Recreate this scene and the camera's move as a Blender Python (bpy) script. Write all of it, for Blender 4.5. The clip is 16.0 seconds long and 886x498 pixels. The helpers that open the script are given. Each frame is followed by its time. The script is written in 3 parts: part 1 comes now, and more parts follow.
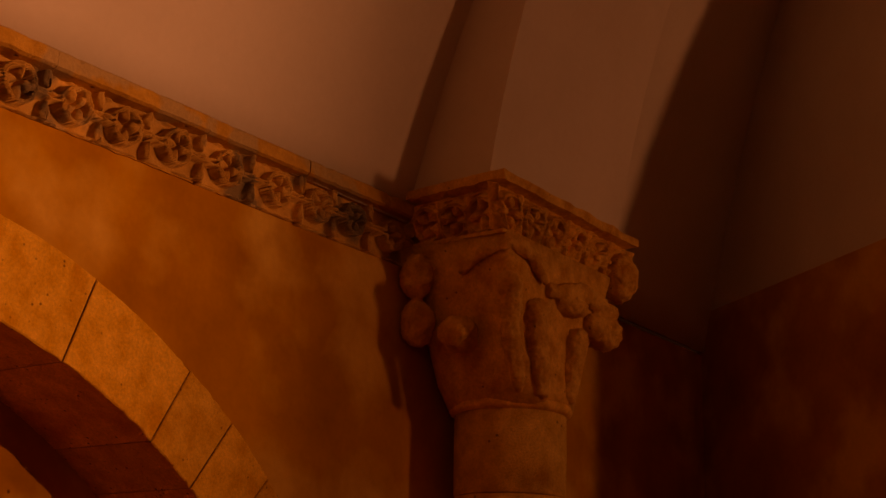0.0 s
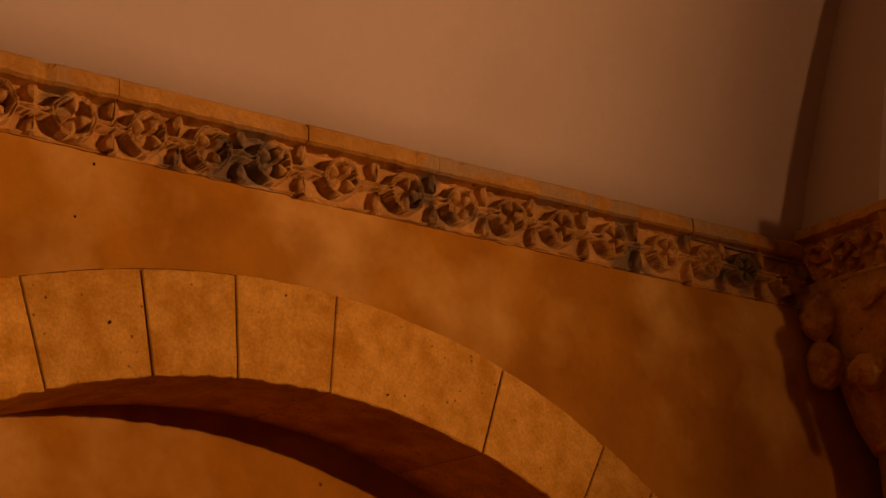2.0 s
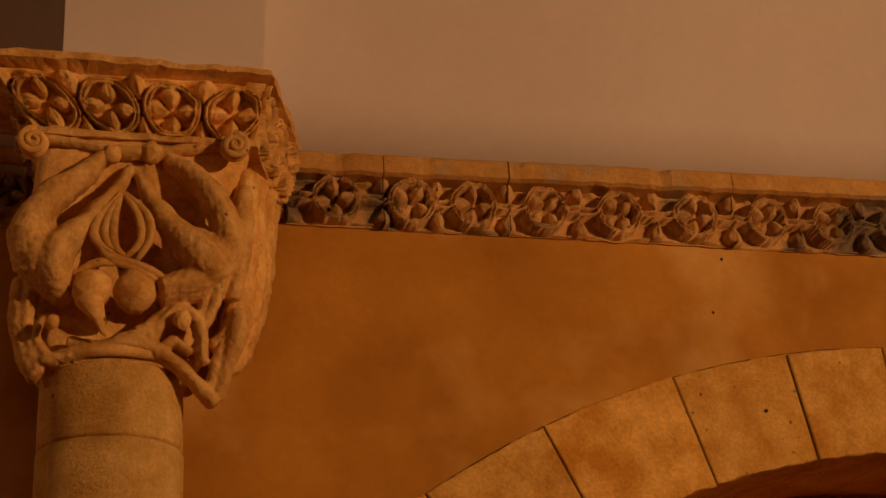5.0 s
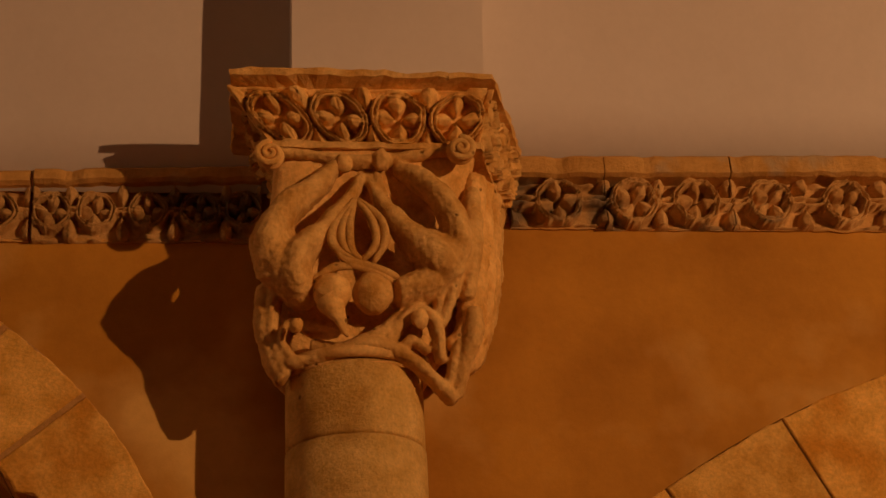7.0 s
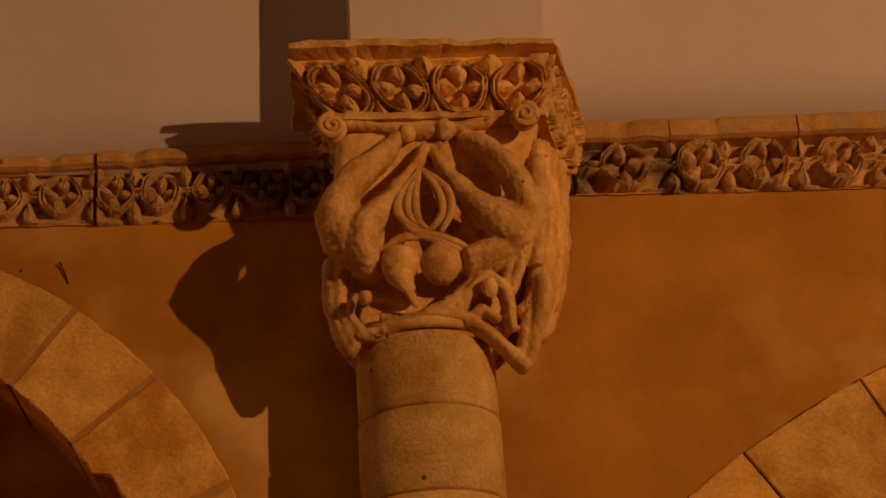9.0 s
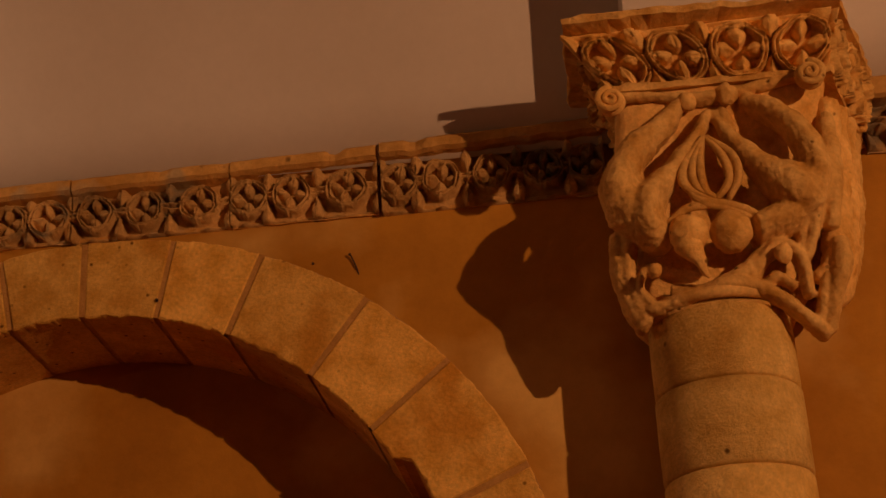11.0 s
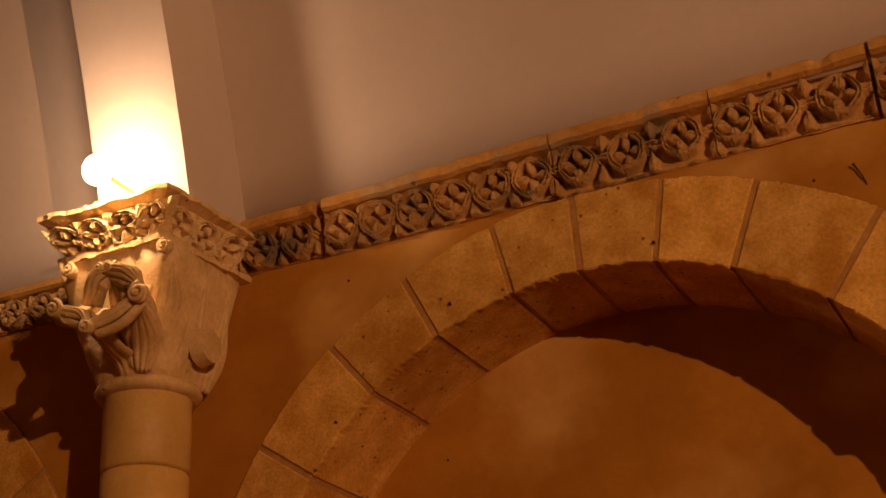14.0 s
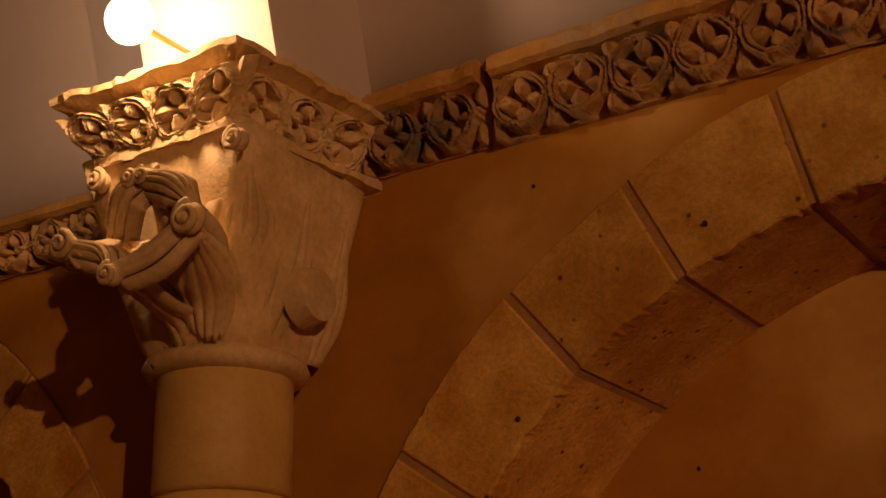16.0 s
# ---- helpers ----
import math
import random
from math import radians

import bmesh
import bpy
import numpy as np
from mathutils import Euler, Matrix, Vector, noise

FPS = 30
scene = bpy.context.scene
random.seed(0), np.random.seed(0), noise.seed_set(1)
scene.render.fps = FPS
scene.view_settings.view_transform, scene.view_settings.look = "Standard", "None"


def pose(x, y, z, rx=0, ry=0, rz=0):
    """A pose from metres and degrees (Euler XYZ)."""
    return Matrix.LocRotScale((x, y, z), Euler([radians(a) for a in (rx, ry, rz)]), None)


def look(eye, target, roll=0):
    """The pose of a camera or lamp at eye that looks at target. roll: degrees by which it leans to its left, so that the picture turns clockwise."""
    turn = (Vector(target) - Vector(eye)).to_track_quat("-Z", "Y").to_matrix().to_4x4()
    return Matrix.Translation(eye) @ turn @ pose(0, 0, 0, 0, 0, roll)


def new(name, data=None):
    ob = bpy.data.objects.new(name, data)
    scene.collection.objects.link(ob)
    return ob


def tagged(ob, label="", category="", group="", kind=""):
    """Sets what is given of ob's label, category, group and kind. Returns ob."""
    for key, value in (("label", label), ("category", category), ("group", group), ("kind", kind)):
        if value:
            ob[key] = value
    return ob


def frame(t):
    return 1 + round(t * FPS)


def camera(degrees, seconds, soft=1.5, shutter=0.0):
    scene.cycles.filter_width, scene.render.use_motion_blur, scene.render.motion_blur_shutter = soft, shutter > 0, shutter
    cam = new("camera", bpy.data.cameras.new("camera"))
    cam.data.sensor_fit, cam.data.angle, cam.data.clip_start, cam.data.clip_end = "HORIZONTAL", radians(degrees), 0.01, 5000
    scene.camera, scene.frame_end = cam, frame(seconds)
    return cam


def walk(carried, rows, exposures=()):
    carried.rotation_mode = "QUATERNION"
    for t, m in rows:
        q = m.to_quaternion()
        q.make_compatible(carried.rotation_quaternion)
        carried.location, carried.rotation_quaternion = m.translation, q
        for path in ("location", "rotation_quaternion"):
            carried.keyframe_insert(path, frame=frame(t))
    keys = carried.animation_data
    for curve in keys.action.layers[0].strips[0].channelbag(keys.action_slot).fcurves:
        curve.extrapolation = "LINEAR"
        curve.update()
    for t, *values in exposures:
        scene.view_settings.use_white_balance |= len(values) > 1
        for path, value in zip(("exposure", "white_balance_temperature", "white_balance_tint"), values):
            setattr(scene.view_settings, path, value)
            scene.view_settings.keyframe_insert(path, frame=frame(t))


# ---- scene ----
import functools

LENS = 33.868
cam = camera(LENS, 16.0, soft=1.5)
ROWS = [
    (0.0, -2.3039, -4.6256, 1.6926, -55.471, 16.140, -1.370),
    (0.5, -2.3595, -4.6474, 1.7009, -51.648, 16.475, -0.298),
    (1.0, -2.3958, -4.6404, 1.7846, -46.868, 15.687, -0.573),
    (1.5, -2.3930, -4.6284, 1.8341, -43.108, 15.729, -0.129),
    (2.0, -2.4010, -4.6572, 1.8497, -38.897, 17.463, 2.024),
    (2.5, -2.4060, -4.6888, 1.8277, -34.468, 18.342, 2.353),
    (3.0, -2.4401, -4.6518, 1.7981, -31.759, 18.957, 2.473),
    (3.5, -2.4606, -4.5887, 1.7316, -27.637, 20.349, 3.103),
    (4.0, -2.4951, -4.5614, 1.7177, -23.791, 21.601, 3.582),
    (4.5, -2.5305, -4.5103, 1.6650, -19.696, 22.962, 3.771),
    (5.0, -2.5952, -4.5128, 1.7101, -14.677, 23.835, 3.606),
    (7.5, -2.7179, -4.4385, 1.5247, -5.985, 26.490, 3.247),
    (8.0, -2.7307, -4.4254, 1.5286, -5.290, 26.224, 3.747),
    (10.5, -2.7730, -4.3480, 1.5138, 2.760, 25.912, 2.462),
    (11.0, -2.7995, -4.3447, 1.5172, 7.109, 25.901, 2.157),
    (11.5, -2.8416, -4.3449, 1.5002, 11.067, 25.999, 1.860),
    (12.0, -2.9003, -4.3411, 1.4558, 12.500, 26.109, 1.773),
    (12.5, -2.9043, -4.3251, 1.4540, 15.733, 25.723, 1.601),
    (13.0, -2.9282, -4.3640, 1.4945, 18.784, 24.949, 1.841),
    (13.5, -2.9300, -4.3551, 1.4978, 22.725, 24.914, 2.434),
    (14.0, -3.0602, -4.1828, 1.5710, 25.853, 24.786, 2.361),
    (14.5, -3.6622, -3.1241, 2.1641, 28.794, 22.519, 2.315),
    (15.0, -3.9348, -2.6371, 2.4202, 29.874, 19.785, 2.367),
    (15.5, -3.9230, -2.6264, 2.4339, 33.003, 19.366, 1.338),
    (16.0, -3.9243, -2.6258, 2.4203, 32.965, 20.114, 0.796),
]
EXPOSURES = [(0.0, -0.30, 12500, 58), (0.5, -0.38, 11500, 48), (1.5, -0.32, 9000, 31), (2.5, -0.34, 7600, 20), (3.5, -0.28, 6900, 13), (4.5, -0.15, 6500, 4), (8.2, -0.03, 6500, 5), (10.5, -0.06, 6600, 10), (12.0, -0.02, 7000, 21), (13.0, 0.06, 6700, 16), (14.1, 0.10, 6600, 13), (14.6, -0.50, 6700, 14), (16.0, -0.58, 6700, 14)]
walk(cam, [(t, pose(x, y, z, 90 + pitch, roll, yaw)) for t, x, y, z, yaw, pitch, roll in ROWS], EXPOSURES)

# ---- light ----
# Dim red backdrop, added to redden the ambient shade.
world = bpy.data.worlds.new("red_ambient")
world.use_nodes = True
world.node_tree.nodes["Background"].inputs[0].default_value = (0.03, 0.009, 0.003, 1)
world.node_tree.nodes["Background"].inputs[1].default_value = 0.3
scene.world = world


def lamp(kind, where, target, watts, colour, size, angle=90, blend=0.6):
    data = bpy.data.lights.new("lamp", kind)
    data.energy, data.color, data.shadow_soft_size = watts, colour, size
    if kind == "SPOT":
        data.spot_size, data.spot_blend = radians(angle), blend
    ob = new("lamp_light", data)
    ob.matrix_world = look(where, target)
    return ob


WARM = (1.0, 0.50, 0.235)
FLOOD = Vector((4.45, -8.68, 4.05))
lamp("SPOT", FLOOD + Vector((-0.14, 0.18, 0.0)), (-3.1, 0, 4.2), 2050, WARM, 0.06, 76, 1.0)
# Fill lamp with no known source, added to lift the dark east end.
EAST_FILL = Vector((6.8, -8.68, 4.05))
lamp("SPOT", EAST_FILL + Vector((0.02, 0.22, 0.0)), (4.8, 0, 4.8), 300, WARM, 0.30, 78, 1.0)
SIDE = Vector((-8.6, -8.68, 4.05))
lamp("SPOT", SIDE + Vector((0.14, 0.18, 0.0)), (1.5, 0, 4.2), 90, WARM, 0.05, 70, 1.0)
BULB = Vector((-6.008, -0.630, 3.992))
lamp("POINT", BULB, BULB + Vector((0, 0, -1)), 17, (1.0, 0.60, 0.36), 0.035)


# ---- materials ----
def stone(name, low, high, rough=0.85, scale=6.0, bump=0.5, fine=90.0, pits=0.0, island=False, stain=None, stain_at=(0.5, 0.75), grit_span=(0.86, 1.1), rare=0.8):
    """Mottled mineral surface: broad stains, grain, pits and relief."""
    m = bpy.data.materials.new(name)
    m.use_nodes = True
    t = m.node_tree
    n, l = t.nodes, t.links
    b = n["Principled BSDF"]
    b.inputs["Roughness"].default_value = rough
    b.inputs["Specular IOR Level"].default_value = 0.25
    at = n.new("ShaderNodeNewGeometry")
    big, grain = n.new("ShaderNodeTexNoise"), n.new("ShaderNodeTexNoise")
    for node, s, d, q in ((big, scale, 6.0, 0.58), (grain, fine, 9.0, 0.68)):
        node.inputs["Scale"].default_value, node.inputs["Detail"].default_value, node.inputs["Roughness"].default_value = s, d, q
        l.new(at.outputs["Position"], node.inputs["Vector"])
    ramp = n.new("ShaderNodeValToRGB")
    ramp.color_ramp.elements[0].position, ramp.color_ramp.elements[1].position = 0.32, 0.68
    ramp.color_ramp.elements[0].color, ramp.color_ramp.elements[1].color = (*low, 1), (*high, 1)
    l.new(big.outputs["Fac"], ramp.inputs["Fac"])
    colour = ramp.outputs["Color"]
    if stain:
        wide = n.new("ShaderNodeTexNoise")
        wide.inputs["Scale"].default_value, wide.inputs["Detail"].default_value = (1.5 if scale < 4 else 3.2), 4.0
        l.new(at.outputs["Position"], wide.inputs["Vector"])
        span = n.new("ShaderNodeMapRange")
        span.inputs["From Min"].default_value, span.inputs["From Max"].default_value = stain_at
        l.new(wide.outputs["Fac"], span.inputs["Value"])
        mix = n.new("ShaderNodeMix")
        mix.data_type = "RGBA"
        l.new(span.outputs["Result"], mix.inputs["Factor"])
        l.new(colour, mix.inputs["A"])
        mix.inputs["B"].default_value = (*stain, 1)
        colour = mix.outputs["Result"]
    # grain and piece to piece variation
    info = n.new("ShaderNodeObjectInfo")
    vary = n.new("ShaderNodeMapRange")
    vary.inputs["To Min"].default_value, vary.inputs["To Max"].default_value = (0.86, 1.1) if island else (1.0, 1.0)
    l.new(info.outputs["Random"], vary.inputs["Value"])
    grit = n.new("ShaderNodeMapRange")
    grit.inputs["From Min"].default_value, grit.inputs["From Max"].default_value = 0.3, 0.7
    grit.inputs["To Min"].default_value, grit.inputs["To Max"].default_value = grit_span
    l.new(grain.outputs["Fac"], grit.inputs["Value"])
    both = n.new("ShaderNodeMath")
    both.operation = "MULTIPLY"
    l.new(vary.outputs["Result"], both.inputs[0])
    l.new(grit.outputs["Result"], both.inputs[1])
    scaled = n.new("ShaderNodeVectorMath")
    scaled.operation = "SCALE"
    l.new(colour, scaled.inputs[0])
    l.new(both.outputs[0], scaled.inputs["Scale"])
    colour = scaled.outputs[0]
    height = grain.outputs["Fac"]
    if pits:
        cell = n.new("ShaderNodeTexVoronoi")
        cell.inputs["Scale"].default_value = pits
        l.new(at.outputs["Position"], cell.inputs["Vector"])
        hole = n.new("ShaderNodeMapRange")
        hole.inputs["From Min"].default_value, hole.inputs["From Max"].default_value = 0.07, 0.24
        l.new(cell.outputs["Distance"], hole.inputs["Value"])
        gate = n.new("ShaderNodeMath")
        gate.operation = "GREATER_THAN"
        gate.inputs[1].default_value = rare
        l.new(cell.outputs["Color"], gate.inputs[0])
        keep = n.new("ShaderNodeMath")
        keep.operation = "SUBTRACT"
        keep.inputs[0].default_value = 1.0
        l.new(gate.outputs[0], keep.inputs[1])
        open_ = n.new("ShaderNodeMath")
        open_.operation = "MAXIMUM"
        l.new(hole.outputs["Result"], open_.inputs[0])
        l.new(keep.outputs[0], open_.inputs[1])
        dark = n.new("ShaderNodeMix")
        dark.data_type = "RGBA"
        dark.inputs["A"].default_value = (low[0] * 0.3, low[1] * 0.25, low[2] * 0.2, 1)
        l.new(open_.outputs[0], dark.inputs["Factor"])
        l.new(colour, dark.inputs["B"])
        colour = dark.outputs["Result"]
        total = n.new("ShaderNodeMath")
        total.operation = "ADD"
        l.new(grain.outputs["Fac"], total.inputs[0])
        l.new(open_.outputs[0], total.inputs[1])
        height = total.outputs[0]
    mid = n.new("ShaderNodeMath")
    mid.operation = "MULTIPLY_ADD"
    mid.inputs[1].default_value = 1.2
    l.new(big.outputs["Fac"], mid.inputs[0])
    l.new(height, mid.inputs[2])
    relief = n.new("ShaderNodeBump")
    relief.inputs["Strength"].default_value, relief.inputs["Distance"].default_value = bump, 0.012
    l.new(mid.outputs[0], relief.inputs["Height"])
    l.new(relief.outputs["Normal"], b.inputs["Normal"])
    l.new(colour, b.inputs["Base Color"])
    return m


def plain(name, colour, rough=0.5, metal=0.0, glow=0.0, glow_colour=(1, 1, 1)):
    m = bpy.data.materials.new(name)
    m.use_nodes = True
    b = m.node_tree.nodes["Principled BSDF"]
    b.inputs["Base Color"].default_value = (*colour, 1)
    b.inputs["Roughness"].default_value, b.inputs["Metallic"].default_value = rough, metal
    if glow:
        b.inputs["Emission Color"].default_value, b.inputs["Emission Strength"].default_value = (*glow_colour, 1), glow
    return m


OCHRE = stone("ochre_plaster", (0.37, 0.155, 0.014), (0.56, 0.262, 0.030), 0.8, 2.0, 0.16, 30, 20.0, False, (0.70, 0.42, 0.12), (0.49, 0.67), (0.94, 1.05), 0.965)
CREAM = stone("cream_limewash", (0.62, 0.545, 0.47), (0.69, 0.615, 0.545), 0.8, 1.1, 0.05, 25, grit_span=(0.975, 1.02))
ASHLAR = stone("dressed_limestone", (0.64, 0.33, 0.052), (0.88, 0.53, 0.135), 0.9, 9.0, 0.6, 70, 30.0, True, (0.58, 0.26, 0.03), (0.52, 0.68), (0.80, 1.17), 0.66)
CARVED = stone("carved_limestone", (0.60, 0.29, 0.05), (0.95, 0.60, 0.20), 0.8, 9.0, 0.6, 60, 30.0, True, grit_span=(0.82, 1.14), rare=0.84)
LEAFY = stone("grey_carved_limestone", (0.62, 0.42, 0.16), (0.86, 0.64, 0.33), 0.8, 8.0, 0.5, 60, 30.0, True, grit_span=(0.84, 1.12), rare=0.90)
BAND = stone("weathered_carving", (0.46, 0.25, 0.075), (0.70, 0.43, 0.16), 0.9, 7.0, 0.6, 70, 0, True, (0.24, 0.17, 0.095), (0.54, 0.62))
FILLET = stone("band_fillet", (0.48, 0.24, 0.05), (0.72, 0.41, 0.12), 0.9, 6.0, 0.8, 50, 18.0, True, (0.52, 0.36, 0.18), (0.52, 0.58))
MORTAR = stone("pink_mortar", (0.50, 0.25, 0.065), (0.64, 0.35, 0.11), 0.95, 12.0, 0.6, 90)
SHAFT = stone("column_stone", (0.68, 0.39, 0.08), (0.97, 0.66, 0.22), 0.65, 9.0, 0.8, 80, 24.0, True, (0.55, 0.29, 0.05), (0.55, 0.68), (0.82, 1.14), 0.82)
POLISHED = stone("smooth_column_stone", (0.66, 0.42, 0.12), (0.84, 0.57, 0.20), 0.33, 5.0, 0.25, 60, 0, True, grit_span=(0.92, 1.06))
# Unseen floor; this red is chosen so its bounce reddens the shadows.
RED_BOUNCE = stone("red_bounce_floor", (0.28, 0.08, 0.03), (0.36, 0.115, 0.045), 0.7, 3.0, 0.3)
METAL = plain("lamp_metal", (0.03, 0.03, 0.03), 0.4, 0.8)
GLASS = plain("lamp_glow", (1, 0.9, 0.7), 0.3, 0, 9, (1.0, 0.66, 0.36))
BRASS = plain("lamp_brass", (0.55, 0.36, 0.14), 0.35, 0.9)
RUST = plain("rusty_iron", (0.05, 0.02, 0.01), 0.8)


# ---- mesh helpers ----
def mesh_of(name, verts, faces, material, smooth=False):
    me = bpy.data.meshes.new(name)
    me.from_pydata([tuple(v) for v in verts], [], faces)
    me.materials.append(material)
    if smooth:
        me.polygons.foreach_set("use_smooth", [True] * len(me.polygons))
    me.update()
    return me


def finish(bm, name, material, smooth=False):
    bmesh.ops.recalc_face_normals(bm, faces=bm.faces)
    me = bpy.data.meshes.new(name)
    bm.to_mesh(me)
    bm.free()
    me.materials.append(material)
    if smooth:
        me.polygons.foreach_set("use_smooth", [True] * len(me.polygons))
    return me


def part(name, me, parent=None, label="", m=None):
    ob = new(name, me)
    if parent is not None:
        ob.parent = parent
    if m is not None:
        ob.matrix_basis = m
    return tagged(ob, label) if label else ob


def box(bm, x0, x1, y0, y1, z0, z1):
    v = [bm.verts.new(p) for p in ((x0, y0, z0), (x1, y0, z0), (x1, y1, z0), (x0, y1, z0), (x0, y0, z1), (x1, y0, z1), (x1, y1, z1), (x0, y1, z1))]
    for f in ((0, 3, 2, 1), (4, 5, 6, 7), (0, 1, 5, 4), (1, 2, 6, 5), (2, 3, 7, 6), (3, 0, 4, 7)):
        bm.faces.new([v[i] for i in f])
    return v


def tube(bm, points, radii, sides=10, flat=1.0, up=Vector((0, -1, 0))):
    """A swept limb with rounded ends; flat squeezes it along up."""
    points = [Vector(p) for p in points]
    rings = []
    for i, p in enumerate(points):
        a, b = points[max(i - 1, 0)], points[min(i + 1, len(points) - 1)]
        d = (b - a).normalized()
        s = d.cross(up)
        s = s.normalized() if s.length > 1e-4 else d.cross(Vector((1, 0, 0.1))).normalized()
        u = s.cross(d).normalized()
        rings.append([bm.verts.new(p + radii[i] * (math.cos(k) * s + flat * math.sin(k) * u)) for k in (2 * math.pi * j / sides for j in range(sides))])
    for r, q in zip(rings, rings[1:]):
        for j in range(sides):
            bm.faces.new((r[j], r[(j + 1) % sides], q[(j + 1) % sides], q[j]))
    for ring, p, sign in ((rings[0], points[0], 0), (rings[-1], points[-1], -1)):
        d = (points[sign] - points[1 if sign == 0 else -2]).normalized()
        r = radii[sign]
        c = bm.verts.new(p + d * r * 0.6)
        for j in range(sides):
            bm.faces.new((ring[j], ring[(j + 1) % sides], c))


def ball(bm, centre, size, seg=12, rings=8):
    m = Matrix.Translation(centre) @ Matrix.Diagonal((*size, 1))
    bmesh.ops.create_uvsphere(bm, u_segments=seg, v_segments=rings, radius=1, matrix=m)


def curve_pts(p, n=12):
    """A smooth line through the given points."""
    p = [Vector(q) for q in p]
    p = [2 * p[0] - p[1]] + p + [2 * p[-1] - p[-2]]
    out = []
    for i in range(1, len(p) - 2):
        for k in range(n):
            t = k / n
            a, b, c, d = p[i - 1 : i + 3]
            out.append(0.5 * ((2 * b) + (c - a) * t + (2 * a - 5 * b + 4 * c - d) * t * t + (3 * b - a - 3 * c + d) * t ** 3))
    return out + [p[-2]]


def blend(values, count):
    return [float(v) for v in np.interp(np.linspace(0, 1, count), np.linspace(0, 1, len(values)), values)]


def limb(bm, pts, radii, sides=10, flat=1.0, n=6, up=Vector((0, -1, 0))):
    line = curve_pts(pts, n)
    tube(bm, line, blend(radii, len(line)), sides, flat, up)


def spiral(bm, centre, radius, turns=2.0, thick=0.012, axis="y", flip=1, out=0.0):
    """A volute: a tapering roll wound in on itself."""
    pts, rad = [], []
    for k in range(26):
        f = k / 25
        a = flip * (2 * math.pi * turns * f) + math.pi / 2
        r = radius * (1 - 0.86 * f)
        u, w = r * math.cos(a), r * math.sin(a)
        off = out * f
        pts.append(Vector(centre) + (Vector((u, -off, w)) if axis == "y" else Vector((off, u, w))))
        rad.append(thick * (1 - 0.45 * f))
    tube(bm, pts, rad, 7, 1.0, Vector((0, -1, 0)) if axis == "y" else Vector((1, 0, 0)))


def rough_up(me, amount, scale=30.0):
    """Worn, uneven surface."""
    for v in me.vertices:
        n = noise.noise_vector(v.co * scale)
        v.co += Vector(n) * amount


# ---- the large structure ----
WALL_TOP = 4.06
ARCH_1 = dict(x=0.526, z=-0.066, outer=3.537, inner=3.125, deep=0.60, spring=2.25)
ARCH_2 = dict(x=-4.453, z=2.230, outer=1.548, inner=1.271, deep=0.42, spring=2.25, lean=0.03, inn=(-4.491, 2.251, 1.243), notch=(0.60, 0.045))
ARCH_3 = dict(x=-8.0, z=2.3, outer=1.59, inner=1.335, deep=0.42, spring=2.3)
JOINTS_1 = [0.73, 0.83, 0.93, 1.03, 1.217, 1.474, 1.609, 1.723, 1.857, 2.009, 2.147, 2.247, 2.347, 2.447]
JOINTS_2 = [0.202, 0.422, 0.7, 0.928, 1.189, 1.397, 1.602, 1.798, 2.035, 2.264, 2.541, 2.751, 2.961]


def reach(arch, a, side):
    """How far the ring's edge lies from the arch's middle in the direction a; a worn round arch is not quite true."""
    if side not in arch:
        return arch["outer"] + arch.get("lean", 0.0) * max(0.0, math.cos(a)) if side == "out" else arch["inner"]
    x, z, r = arch[side]
    if side == "inn" and "notch" in arch:
        r += arch["notch"][1] * min(max((arch["notch"][0] - a) / 0.03, 0.0), 1.0)
    dx, dz = x - arch["x"], z - arch["z"]
    b = dx * math.cos(a) + dz * math.sin(a)
    return b + math.sqrt(b * b - dx * dx - dz * dz + r * r)


def half_span(arch, r, z):
    return math.sqrt(max(r * r - (z - arch["z"]) ** 2, 0))


def bay_wall(name, x0, x1, top, arch=None):
    """A plastered wall with a blind arch let into it."""
    verts, faces = [], []

    def quad(*p):
        k = len(verts)
        verts.extend(p)
        faces.append(tuple(range(k, k + len(p))))

    if arch:
        ox, oz, r = arch.get("out", (arch["x"], arch["z"], arch["outer"]))
        r -= 0.003
        h = math.sqrt(r * r - max(arch["spring"] - oz, 0) ** 2)
        a0, a1 = ox - h, ox + h
        steps = 96
        xs = [ox + h * math.cos(math.pi * (1 - k / steps)) for k in range(steps + 1)]
        zs = [oz + math.sqrt(max(r * r - (x - ox) ** 2, 0)) for x in xs]
        quad((x0, 0, 0), (a0, 0, 0), (a0, 0, top), (x0, 0, top))
        quad((a1, 0, 0), (x1, 0, 0), (x1, 0, top), (a1, 0, top))
        for k in range(steps):
            quad((xs[k], 0, zs[k]), (xs[k + 1], 0, zs[k + 1]), (xs[k + 1], 0, top), (xs[k], 0, top))
            quad((xs[k], 0, zs[k]), (xs[k], 0.1, zs[k]), (xs[k + 1], 0.1, zs[k + 1]), (xs[k + 1], 0, zs[k + 1]))
        quad((a0, 0, 0), (a0, 0, zs[0]), (a0, 0.1, zs[0]), (a0, 0.1, 0))
        quad((a1, 0, 0), (a1, 0.1, 0), (a1, 0.1, zs[-1]), (a1, 0, zs[-1]))
    else:
        quad((x0, 0, 0), (x1, 0, 0), (x1, 0, top), (x0, 0, top))
    d = (arch["deep"] if arch else 0.4) + 0.35
    quad((x0, d, 0), (x0, d, top), (x1, d, top), (x1, d, 0))
    quad((x0, 0, top), (x1, 0, top), (x1, d, top), (x0, d, top))
    quad((x0, 0, 0), (x0, 0, top), (x0, d, top), (x0, d, 0))
    quad((x1, 0, 0), (x1, d, 0), (x1, d, top), (x1, 0, top))
